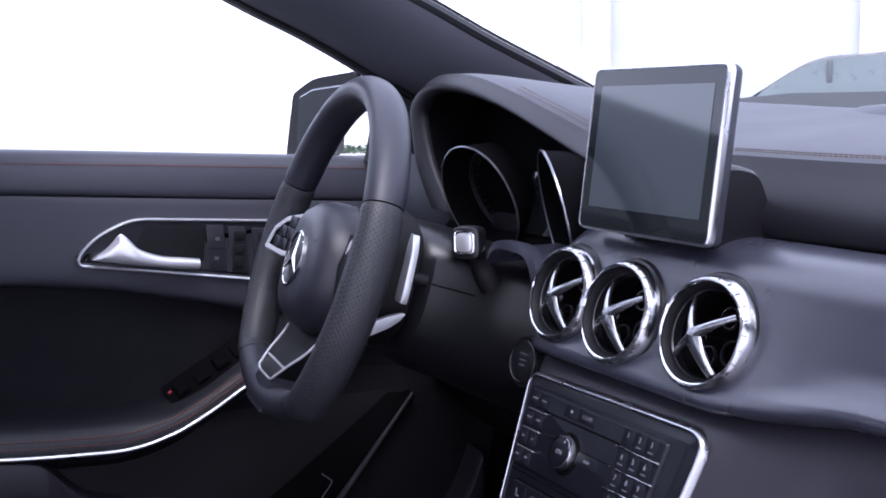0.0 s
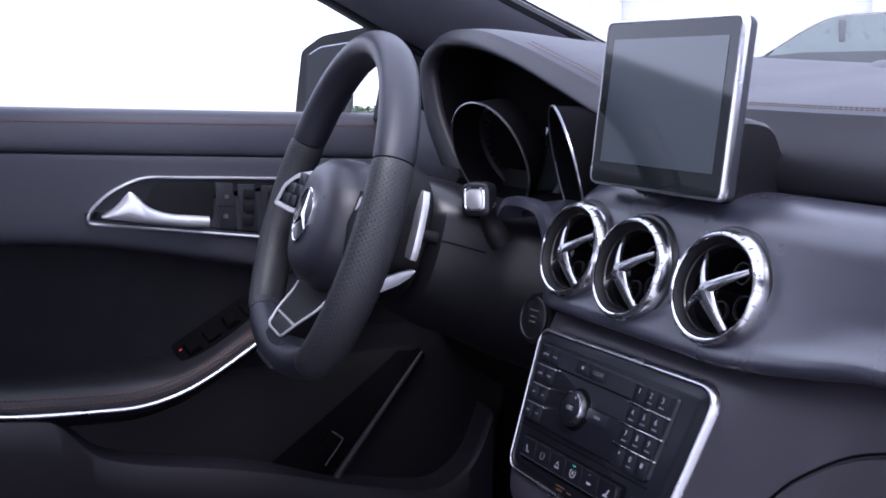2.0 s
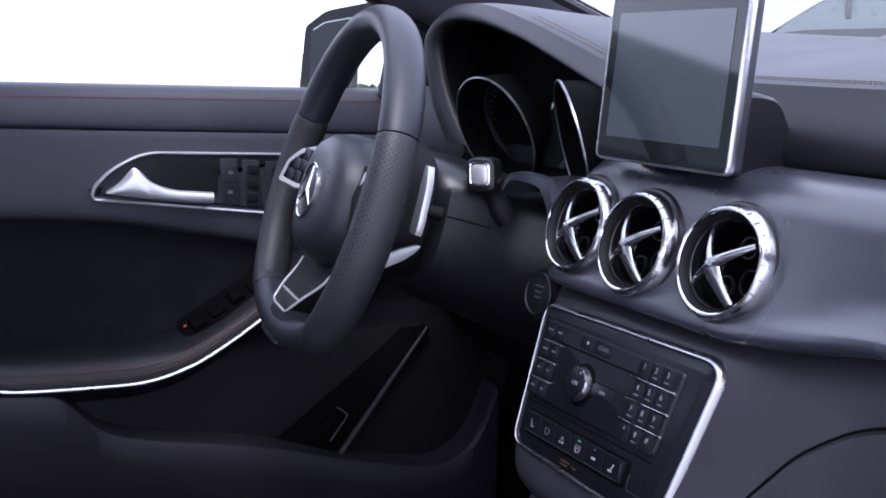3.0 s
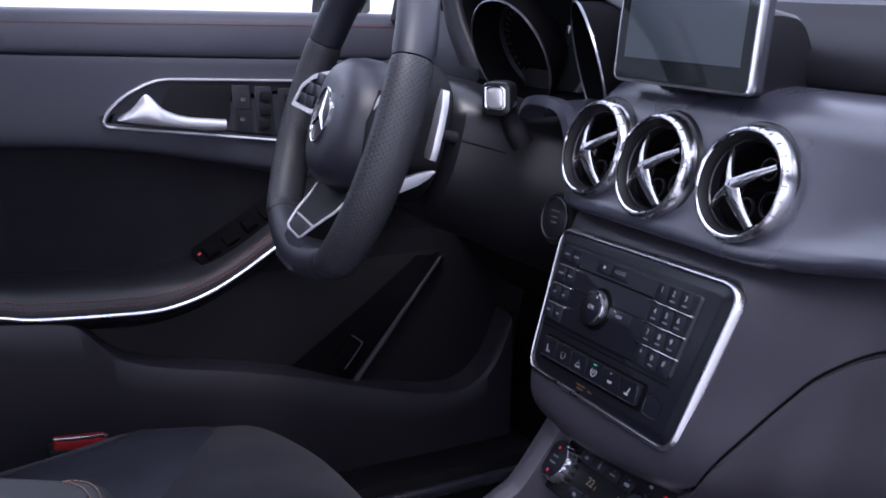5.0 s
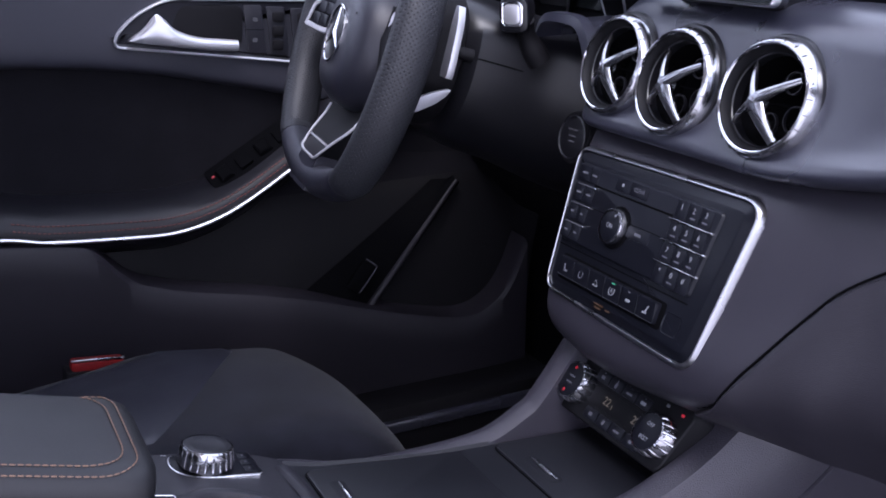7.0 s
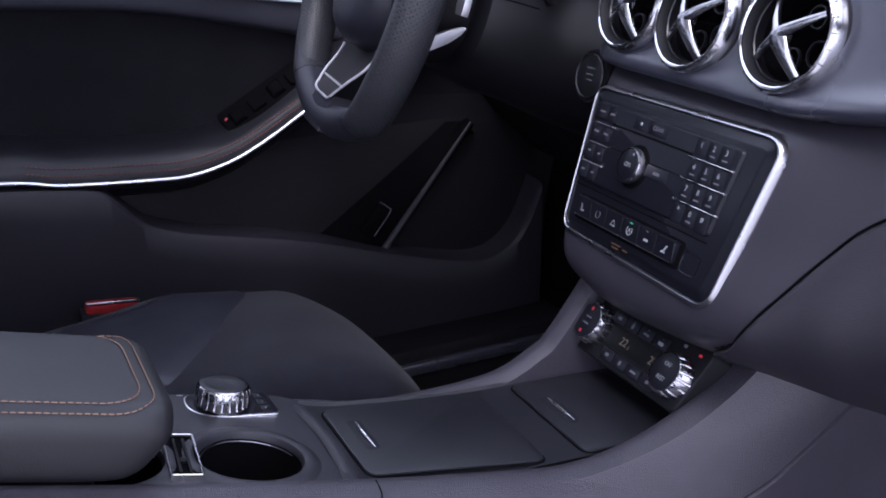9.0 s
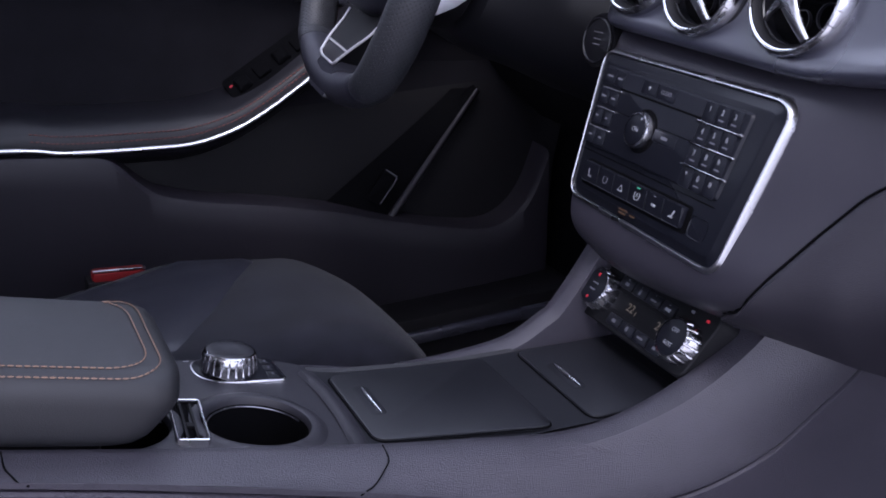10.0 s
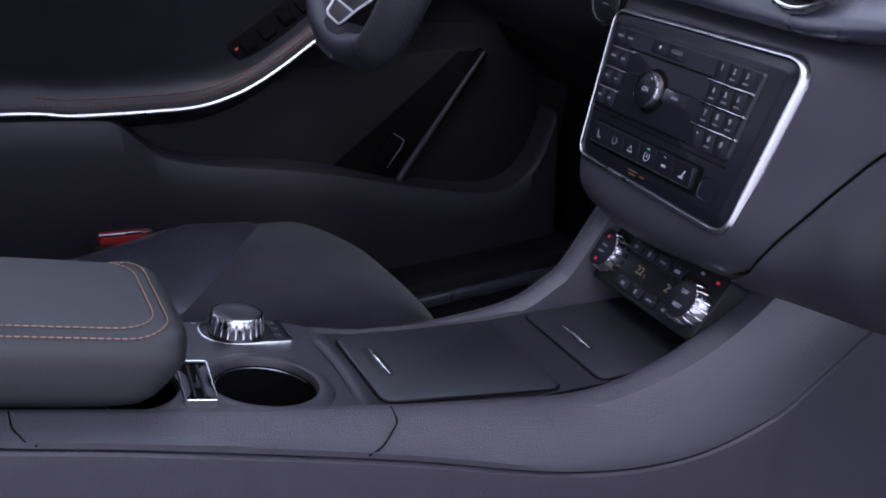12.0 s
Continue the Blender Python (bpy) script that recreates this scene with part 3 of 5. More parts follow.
part("bracket", skin([[INV @ (Vector((x, 0, 0)) + mid + (p - mid) * k) for p in s] for x, k in ((-0.056, 0.9), (-0.053, 0.97), (-0.045, 1), (0.0, 1), (0.060, 1), (0.068, 0.97), (0.071, 0.9))], caps=(True, True)), TRIM, screen, "dark plastic mounting foot")
part("cable_button", disc(0.0016, 0.0014, 0, 0.001, 10, 0.0003), BLACK, screen, m=at(0.0855, 0.0675, -0.002))


# ---- round air vents ----
def air_vent():
    v = thing("air_vent", "round chrome-rimmed air vent with a star-shaped blade", "vent", group="vents on the dashboard")
    R = 0.0425
    part("collar", turned([(R + 0.0075, -0.020), (R + 0.0070, -0.001), (R + 0.0055, 0.0022), (R + 0.0030, 0.0030), (R - 0.003, 0.000), (R - 0.004, -0.020), (R + 0.0075, -0.020)], 64), BLACK, v, "gloss black collar")
    ring = part("ring", turned([(R + 0.0034, 0.001), (R + 0.0036, 0.0030), (R + 0.0028, 0.0062), (R + 0.0010, 0.0108), (R - 0.0002, 0.0126), (R - 0.0016, 0.0132), (R - 0.0026, 0.0126), (R - 0.0030, 0.0110), (R - 0.0030, 0.001), (R + 0.0034, 0.001)], 96), RINGMETAL, v, "satin chrome ring")
    part("lip", turned([(R - 0.0024, 0.0118), (R - 0.0028, 0.0136), (R - 0.0036, 0.0130), (R - 0.0038, 0.0112), (R - 0.0024, 0.0118)], 96), CHROME, ring, "polished inner lip")
    for k in range(24):
        a = 2 * math.pi * k / 24 + 0.1
        part("notch", block(0.0040, 0.0006, 0.0006, 0.0001, segs=1), BLACK, ring, m=Matrix.Rotation(a, 4, "Z") @ pose(R + 0.0006, 0, 0.0118, 0, 55, 0))
    part("inner_ring", turned([(R - 0.0037, 0.0122), (R - 0.0048, 0.0110), (R - 0.0066, 0.0072), (R - 0.0074, 0.0040), (R - 0.0078, -0.014), (R - 0.0037, -0.014)], 64), INNER, v, "black inner bevel")
    part("inner_ring", turned([(R - 0.0072, 0.0040), (R - 0.0078, 0.0052), (R - 0.0086, 0.0042), (R - 0.0086, -0.004), (R - 0.0072, -0.004), (R - 0.0072, 0.0040)], 64), BLACK, v)
    # throat and bars in near-zero black, standing in for shade
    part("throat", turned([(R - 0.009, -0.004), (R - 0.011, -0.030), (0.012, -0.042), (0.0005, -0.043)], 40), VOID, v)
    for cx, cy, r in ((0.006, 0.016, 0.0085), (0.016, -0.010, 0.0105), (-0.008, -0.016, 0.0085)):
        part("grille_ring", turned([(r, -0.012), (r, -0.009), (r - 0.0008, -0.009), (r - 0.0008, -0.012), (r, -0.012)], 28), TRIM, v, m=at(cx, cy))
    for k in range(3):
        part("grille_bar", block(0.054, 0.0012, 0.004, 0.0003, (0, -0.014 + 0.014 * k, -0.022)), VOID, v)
    # star blade: two slim arms and two broader ones that flow into each other
    HUB = Vector((-0.0035, -0.0030, 0.0185))
    blade = part("blade", disc(0.0062, 0.0034, -0.012, 0.0006, 24, 0.0014), BLADE, v, "silver star-shaped blade", m=Matrix.Translation(HUB))
    for tip, w0, w1, deep in (((-0.0225, 0.0255, 0.004), 0.0034, 0.0020, 0.006), ((-0.0275, -0.0205, 0.006), 0.0030, 0.0018, 0.006), ((0.0300, 0.0170, 0.0110), 0.0056, 0.0026, 0.007), ((0.0165, -0.0300, 0.0085), 0.0080, 0.0038, 0.008)):
        tip = Vector(tip) - HUB
        side_ = Vector((-tip.y, tip.x, 0)).normalized()
        rows_ = []
        for f in (0, 0.1, 0.2, 0.35, 0.55, 0.75, 0.93, 1):
            w = w0 * (1 - f) ** 1.5 + w1 * (1 - (1 - f) ** 1.5)
            q = tip * f + Vector((0, 0, 0.0022 * math.sin(math.pi * f)))
            rows_.append([q + side_ * (w * c) + Vector((0, 0, z * (1 - 0.3 * f))) for c, z in ((-0.7, -deep), (-1.0, -0.0026), (-0.8, -0.0010), (-0.35, 0.0), (0.35, 0.0), (0.8, -0.0010), (1.0, -0.0026), (0.7, -deep))])
        part("arm", skin(rows_, caps=(True, True)), BLADE, blade)
    return v


vent = air_vent()
TILT = 18.5
places = [pose(x, y, z, 90 - TILT, 0, yaw) @ at(0, 0, 0.002) for x, y, z, yaw in VENTS]
vent.matrix_basis = places[0]
for m in places[1:]:
    copy_thing(vent, m)

# ---- start button ----
start = thing("start_button", "round black start button with thin chrome rim", "button", basis((-0.155, -0.001, 0.7485), (1, 0.06, 0), (0, 0.25, 1)))
part("housing", turned([(0.026, -0.03), (0.0255, -0.004), (0.024, -0.001), (0.0205, -0.001), (0.0205, -0.01)], 40), DARK, start)
part("rim", turned([(0.0208, -0.002), (0.0208, 0.0008), (0.0200, 0.0016), (0.0192, 0.0008), (0.0192, -0.002), (0.0208, -0.002)], 48), TRIM, start, "thin chrome rim")
part("cap", disc(0.0193, 0.0193, -0.004, 0.0006, 40, 0.0012), BLACK, start)
for k, w in ((0.0075, 0.014), (0.0015, 0.011), (-0.0035, 0.010)):
    part("lettering_bar", block(w, 0.0013, 0.0002, 0, (0, k, 0.0007)), FAINT, start)

# ---- radio fascia in the centre stack ----
FAS = basis((0, -0.035, 0.686), (1, 0, 0), (0, 0.049, 0.118))
radio = thing("radio_unit", "black radio fascia with chrome frame, keypad and volume knob", "radio", FAS)
trap = rounded([(-0.0985, -0.0635), (0.1140, -0.0680), (0.1320, 0.0705), (-0.1176, 0.0670)], [0.016, 0.018, 0.024, 0.016], 8)
part("backing", skin([lift(shrink(trap, -0.0045), -0.020), lift(shrink(trap, -0.0040), -0.0070), lift(shrink(trap, -0.0026), -0.0012), lift(trap, 0.0008)], caps=(True, True)), STACKMAT, radio)
part("frame", skin([lift(shrink(trap, -0.0018), 0.0004), lift(shrink(trap, -0.0010), 0.0038), lift(shrink(trap, 0.0012), 0.0066), lift(shrink(trap, 0.0024), 0.0070), lift(shrink(trap, 0.0032), 0.0062), lift(shrink(trap, 0.0035), 0.003)]), FRAME, radio, "satin chrome frame")
inner = shrink(trap, 0.0033)
part("fascia", skin([lift(inner, 0.0), lift(shrink(inner, 0.0006), 0.0050), lift(shrink(inner, 0.0030), 0.0056), lift(shrink(inner, 0.0075), 0.0084), lift(shrink(inner, 0.0085), 0.0088)], caps=(True, True)), GLOSS, radio, "black fascia panel")
Z1 = 0.0088
panel = rounded([(-0.0925, -0.015), (0.0915, -0.015), (0.0975, 0.0525), (-0.0985, 0.0525)], 0.0035, 4)
part("control_panel", skin([lift(shrink(panel, -0.0012), Z1), lift(panel, Z1 + 0.0022), lift(shrink(panel, 0.0008), Z1 + 0.0026)], caps=(True, True)), KEY, radio)
Z2 = Z1 + 0.0026
part("gap", block(0.186, 0.0010, 0.0004, 0, (0, -0.0205, Z1 + 0.0002)), VOID, radio)
part("disc_slot", block(0.112, 0.0016, 0.0004, 0, (-0.011, 0.0375, Z2 + 0.0002)), VOID, radio)
part("gap", block(0.118, 0.0006, 0.0003, 0, (-0.013, 0.0185, Z2 + 0.0001)), VOID, radio)


def key(name, w, h, x, y, z=Z2, high=0.0006, material=KEY):
    return part(name, plate(rounded(rect(w, h), 0.0012, 3), 0.0, high, 0.0005), material, radio, m=at(x, y, z))


for r, row in enumerate((("1", "2", "3"), ("4", "5", "6"), ("7", "8", "9"), ("*", "0", "#"))):
    for c, ch in enumerate(row):
        k = key("key", 0.0148, 0.0156, 0.0530 + c * 0.0150, (0.0442, 0.0265, 0.0092, -0.0080)[r])
        words("digit", ch, 0.0062, PRINT, k, at(-0.0005, 0.0022, 0.00075))
        if ch not in "1*#":
            part("lettering_bar", block(0.0062, 0.0012, 0.0001, 0, (0, -0.0036, 0.00068)), DIM, k)
for y in (0.0355, 0.0181, 0.0008):
    part("bar", block(0.053, 0.0011, 0.0018, 0.0004, (0.0685, y, Z2 + 0.0009)), CHROME, radio, "slim chrome bar")
    part("stud", disc(0.0014, 0.0012, 0, 0.0022, 12, 0.0004), CHROME, radio, m=at(0.0955, y, Z2))
    part("bar", block(0.028, 0.0007, 0.0012, 0.0002, (-0.0775, y - 0.0005, Z2 + 0.0006)), DIM, radio)
    part("stud", disc(0.0010, 0.0008, 0, 0.0018, 12, 0.0004), CHROME, radio, m=at(-0.0640, y - 0.0005, Z2))
for r, y in enumerate((0.0452, 0.0275, 0.010, -0.007)):
    for c, x in enumerate((-0.0868, -0.0720)):
        k = key("key", 0.0140, 0.0132, x, y)
        part("lettering_bar", block((0.008, 0.007, 0.004, 0.005)[r] * (1 if c == 0 else 0.9), 0.0016, 0.0001, 0, (0, 0, 0.00068)), DIM, k)
k = key("key", 0.021, 0.0115, -0.0285, 0.0462)
part("symbol", disc(0.0016, 0.0014, 0.0005, 0.0009, 10, 0.0001), PRINT, k)
k = key("key", 0.0245, 0.0115, -0.005, 0.0462)
words("lettering", "CLEAR", 0.0050, DIM, k, at(0, 0, 0.00075))
k = key("key", 0.030, 0.0105, 0.012, 0.0125)
part("lettering_bar", block(0.0085, 0.0024, 0.0001, 0, (0, 0, 0.00068)), DIM, k)
knob = thing("volume_knob", "round chrome volume knob with black face", "knob", FAS @ at(-0.0185, 0.0115, Z2))
for j, (rr, h) in enumerate(((0.0185, 0.0006),)):
    part("recess", turned([(rr, 0), (rr - 0.001, h), (rr - 0.003, h * 0.5), (0.012, 0.0004)], 40), VOID, knob)
ribs = []
for z, rad in ((0.0, 0.0152), (0.002, 0.0156), (0.0062, 0.0152), (0.0076, 0.0145), (0.0081, 0.0130)):
    ribs.append([Vector(((rad - (0.0003 if i % 2 and 0.001 < z < 0.007 else 0)) * math.cos(2 * math.pi * i / 96), (rad - (0.0003 if i % 2 and 0.001 < z < 0.007 else 0)) * math.sin(2 * math.pi * i / 96), z)) for i in range(96)])
part("grip", skin(ribs), RINGMETAL, knob, "ribbed chrome grip")
part("face", disc(0.0131, 0.0131, 0.003, 0.0078, 40, 0.0006), GLOSS, knob)
words("lettering", "ON", 0.0055, PRINT, knob, at(0, 0, 0.00795))
part("dot", disc(0.0011, 0.0011, 0.0076, 0.0080, 10, 0.0001), PRINT, knob, m=at(0.004, 0.0095))

row = thing("switch_row", "row of six black rocker switches with white symbols", "switch", FAS @ at(-0.0045, -0.0372, Z1))
part("recess", skin([lift(rounded(rect(0.152, 0.0225, 0.001, -0.0005), 0.004), 0.0003), lift(rounded(rect(0.150, 0.0205, 0.001, -0.0005), 0.0035), 0.0004)], caps=(True, True)), VOID, row)
for i in range(6):
    x = -0.0595 + i * 0.0238
    sw = part("switch", skin([lift(rounded(rect(0.0232, 0.0172), 0.0015, 3), 0.0), lift(rounded(rect(0.0232, 0.0172), 0.0015, 3), 0.0036), [Vector((p.x, p.y, 0.0046 + 0.0018 * p.y / 0.0086)) for p in rounded(rect(0.0220, 0.016), 0.0012, 3)]], caps=(True, True)), KEY, row, m=at(x, 0, 0.0003))
    zt = 0.0049
    if i == 2:
        tri = [Vector((0.0042 * math.sin(a), 0.0042 * math.cos(a) - 0.001)) for a in (0, -2.0944, 2.0944)]
        part("symbol", skin([lift([p * 0.72 for p in tri], zt), lift(tri, zt), lift(tri, zt + 0.0002), lift([p * 0.72 for p in tri], zt + 0.0002)]), PRINT, sw)
    elif i == 3:
        part("symbol", turned([(0.0040, zt), (0.0040, zt + 0.0003), (0.0033, zt + 0.0003), (0.0033, zt)], 24), PRINT, sw)
        words("lettering", "A", 0.0052, PRINT, sw, at(0, 0, zt + 0.0002))
        part("lamp", block(0.004, 0.0009, 0.0004, 0, (0.001, 0.0062, zt + 0.0013)), GREEN, sw)
    elif i == 4:
        part("symbol", block(0.0058, 0.0020, 0.0002, 0, (0, -0.001, zt + 0.0002)), PRINT, sw)
        part("lamp", block(0.003, 0.0008, 0.0003, 0, (0, 0.0060, zt + 0.0013)), DIM, sw)
    elif i == 1:
        part("symbol", turned([(0.0034, zt), (0.0034, zt + 0.0003), (0.0028, zt + 0.0003), (0.0028, zt)], 20), DIM, sw)
    else:
        s = 1 if i == 5 else -1
        part("symbol", block(0.0055, 0.0016, 0.0002, 0.0, (0, -0.0030, zt)), PRINT if i == 5 else DIM, sw)
        part("symbol", block(0.0016, 0.0075, 0.0002, 0.0), PRINT if i == 5 else DIM, sw, m=at(0.0022 * s, 0.0006, zt + 0.0002, -25 * s))
part("blank_cover", skin([lift(rounded(rect(0.021, 0.017), 0.006), 0.0), lift(rounded(rect(0.021, 0.017), 0.006), 0.0006), lift(rounded(rect(0.019, 0.015), 0.005), -0.0002)], caps=(False, True)), GLOSS, row, m=at(0.088, -0.003, 0))
lamp = thing("airbag_lamp", "amber warning lamp text on black fascia", "lamp", FAS @ at(-0.0035, -0.0552, Z1 + 0.0002))
for x, y, w in ((-0.006, 0.0014, 0.013), (-0.006, -0.0014, 0.010), (0.008, 0, 0.007)):
    part("lettering_bar", block(w, 0.0014, 0.0002, 0, (x, y, 0)), AMBER, lamp)

# ---- climate control ----
ACM = basis((0, -0.055, 0.549), (1, 0, 0), (0, 0.6, 0.8)) @ at(0, 0, -0.008)
climate = thing("climate_control", "black climate control panel with two chrome dials", "control panel", ACM)
body = rounded([(-0.092, -0.026), (0.076, -0.026), (0.084, 0.034), (-0.094, 0.034)], 0.010)
part("panel", skin([lift(shrink(body, -0.002), -0.03), lift(body, -0.0012), lift(shrink(body, 0.0012), 0.0)], caps=(True, True)), INNER, climate)
part("display", plate(rounded(rect(0.078, 0.0165, -0.004, 0.0), 0.001, 2), 0, 0.0006, 0.0002), INNER, climate)
for x in (-0.0165, 0.0265):
    words("digits", "22", 0.0105, DIGIT, climate, at(x, 0, 0.0008))
    part("digit_bar", block(0.0008, 0.004, 0.0002, 0, (x + 0.0085, -0.002, 0.0008)), DIGIT, climate)
for i, x in enumerate((-0.0365, -0.0165, 0.0035, 0.0245)):
    b = part("button", plate(rounded(rect(0.0188, 0.0105), 0.0012, 3), 0, 0.0014, 0.0005), KEY, climate, m=at(x, 0.0172, 0))
    part("symbol", block((0.005, 0.003, 0.008, 0.007)[i], (0.003, 0.005, 0.0018, 0.0028)[i], 0.0001, 0, (0, -0.0008, 0.0015)), DIM if i != 3 else PRINT, b)
    part("lamp", disc(0.0005, 0.0005, 0.0013, 0.0016, 8, 0.0001), PRINT, b, m=at(0, 0.0036))
    b = part("button", plate(rounded(rect(0.0188, 0.0100), 0.0012, 3), 0, 0.0014, 0.0005), KEY, climate, m=at(x + 0.010, -0.0165, 0))
    part("symbol", block((0.005, 0.003, 0.008, 0.004)[i], (0.003, 0.004, 0.0018, 0.0028)[i], 0.0001, 0, (0, 0, 0.0015)), DIM, b)
for x, y in ((0.0475, -0.010), (0.0705, 0.0255)):
    part("lamp", block(0.0035, 0.0022, 0.0003, 0, (x, y, 0.0006)), REDLAMP, climate, "small lit red symbol")
part("symbol", block(0.004, 0.0025, 0.0003, 0, (0.05, 0.026, 0.0004)), PRINT, climate)


def climate_dial(x, texts, reds):
    d = thing("climate_dial", "chrome-rimmed black climate dial with ribbed edge", "knob", ACM @ at(x, 0.0, 0), group="dials of the climate control")
    n = 180
    loops = []
    for z, rad, cut in ((0.0, 0.0194, 0), (0.002, 0.0196, 0.0010), (0.0110, 0.0186, 0.0010), (0.0140, 0.0172, 0.0004), (0.0146, 0.0160, 0)):
        loops.append([Vector(((rad - (cut if i % 10 < 3 else 0)) * math.cos(2 * math.pi * i / n), (rad - (cut if i % 10 < 3 else 0)) * math.sin(2 * math.pi * i / n), z)) for i in range(n)])
    part("rim", skin(loops), RINGMETAL, d, "ribbed chrome rim")
    part("face", disc(0.0159, 0.0159, 0.004, 0.0142, 40, 0.0008), KEY, d)
    for y, s in texts:
        words("lettering", s, 0.0050, PRINT, d, at(0, y, 0.01435))
    for px, py in reds:
        part("lamp", disc(0.0016, 0.0016, 0.0140, 0.0144, 10, 0.0001), REDLAMP, d, "small lit red symbol", m=at(px, py))
    for y in (() if texts else (0.003, -0.003)):
        part("lettering_bar", block(0.008, 0.0016, 0.0002, 0, (0, y, 0.0143)), DIM, d)


climate_dial(-0.059, (), ((-0.001, 0.0112), (-0.001, -0.0112)))
climate_dial(0.0585, ((0.0062, "OFF"), (-0.0062, "REST")), ())

# ---- centre console ----
console = thing("centre_console", "dark grey grained plastic centre console between the seats", "console")
RIM_R = [(-0.95, 0.70), (-0.72, 0.648), (-0.564, 0.604), (-0.467, 0.577), (-0.395, 0.558), (-0.315, 0.538), (-0.25, 0.5235), (-0.18, 0.5090), (-0.141, 0.5075), (-0.105, 0.5125), (-0.065, 0.5250), (-0.025, 0.547), (0.010, 0.574), (0.05, 0.605), (0.10, 0.635)]
RIM_L = [(-0.95, 0.70), (-0.72, 0.640), (-0.564, 0.580), (-0.434, 0.543), (-0.324, 0.521), (-0.27, 0.511), (-0.218, 0.506), (-0.141, 0.508), (-0.10, 0.524), (-0.083, 0.536), (-0.049, 0.578), (-0.02, 0.62)]
LOW = [(-0.95, 0.72), (-0.567, 0.599), (-0.474, 0.569), (-0.326, 0.517), (-0.194, 0.466), (-0.093, 0.447), (-0.012, 0.459), (0.040, 0.487), (0.089, 0.519), (0.135, 0.555), (0.19, 0.61)]


def deck(y):
    return float(np.interp(y, [-0.95, -0.56, -0.40, -0.34, -0.30, -0.20, -0.05, 0.05], [0.68, 0.582, 0.548, 0.532, 0.520, 0.504, 0.494, 0.49]))


a = spline([(0.085, y, z) for y, z in RIM_R], 70)
low = spline([(0.113, y, z) for y, z in LOW], 70)
rows = []
for p, q in zip(a, low):
    wide = Vector((0.006 + 0.05 * max(0, p.y + 0.12) * 2, 0, 0))
    wq = Vector((0.001, 0, 0))
    rows.append([Vector((0.070, p.y, min(deck(p.y) - 0.02, p.z - 0.01))), Vector((0.072, p.y, p.z - 0.005)), p + Vector((-0.006, 0, 0.0)), p + Vector((0.002, 0, 0.0005)), p + Vector((0.010, 0, -0.003)) + wide * 0.5, p.lerp(q, 0.3) + Vector((0.008, 0, 0.0)) + wide, p.lerp(q, 0.6) + Vector((0.007, 0, 0)) + wide, q + Vector((0.0045, 0, 0.006)) + wq, q + Vector((0.0038, 0, 0.0012)) + wq, q + Vector((-0.004, 0, 0.0004)) + wq])
part("side_panel", skin(rows, closed=False), HARD, console, "grained grey side panel sweeping up to the dashboard")
rows = []
for q in low:
    wide = Vector((0.001, 0, 0))
    rows.append([q + Vector((-0.006, 0, -0.0010)) + wide, q + Vector((0.0030, 0, -0.0014)) + wide, q + Vector((0.0050, 0, -0.0032)) + wide, q + Vector((0.0046, 0, -0.009)) + wide, Vector((q.x - 0.004, q.y, q.z - 0.05)) + wide, Vector((q.x - 0.010, q.y, (q.z + 0.2) / 2)) + wide, Vector((q.x - 0.012, q.y, 0.2)) + wide])
part("lower_panel", skin(rows, closed=False), LOWER, console, "dark lower side panel")
# joint across the side panel
for yy, run in ((-0.318, -0.030), (-0.560, 0.012)):
    zt = float(np.interp(yy, [r[0] for r in RIM_R], [r[1] for r in RIM_R]))
    zl = float(np.interp(yy + run, [r[0] for r in LOW], [r[1] for r in LOW]))
    pts = spline([(0.083, yy, zt + 0.0008), (0.0985, yy + run * 0.05, zt - 0.002), (0.1075, yy + run * 0.3, zt * 0.7 + zl * 0.3), (0.1140, yy + run * 0.6, zt * 0.4 + zl * 0.6), (0.1190, yy + run, zl + 0.004)], 16)
    part("joint", sweep(pts, 0.0006, 6), VOID, console)
LEFT = lambda y: -0.085 - 0.019 * min(1.0, max(0.0, (-0.295 - y) / 0.05))
a = spline([(LEFT(y), y, z) for y, z in RIM_L], 60)
rows = []
for p in a:
    rows.append([Vector((p.x + 0.017, p.y, min(deck(p.y) - 0.02, p.z - 0.01))), Vector((p.x + 0.015, p.y, p.z - 0.006)), p + Vector((0.006, 0, 0)), p, p + Vector((-0.008, 0, -0.003)), p + Vector((-0.014, 0.004, -0.018)), Vector((p.x - 0.020, p.y + 0.01, p.z - 0.08)), Vector((p.x - 0.020, p.y + 0.02, 0.2))])
part("side_panel", skin(rows, closed=False), HARD, console)
# deck with the cup well left open
CUP = (0.022, -0.391)
CUPR = 0.037


WELLS = (CUP, (0.018, -0.489))


def deck_sheet():
    bm = bmesh.new()
    ys = [-0.95 + 1.0 * i / 125 for i in range(126)]
    g = [[bm.verts.new((LEFT(y) + 0.014 + (0.058 - LEFT(y)) * j / 36, y, deck(y))) for j in range(37)] for y in ys]
    for i in range(125):
        for j in range(36):
            q = [g[i][j], g[i][j + 1], g[i + 1][j + 1], g[i + 1][j]]
            c = sum((w.co for w in q), Vector()) / 4
            if min(math.hypot(c.x - w[0], c.y - w[1]) for w in WELLS) > CUPR + 0.006:
                bm.faces.new(q)
    return bm


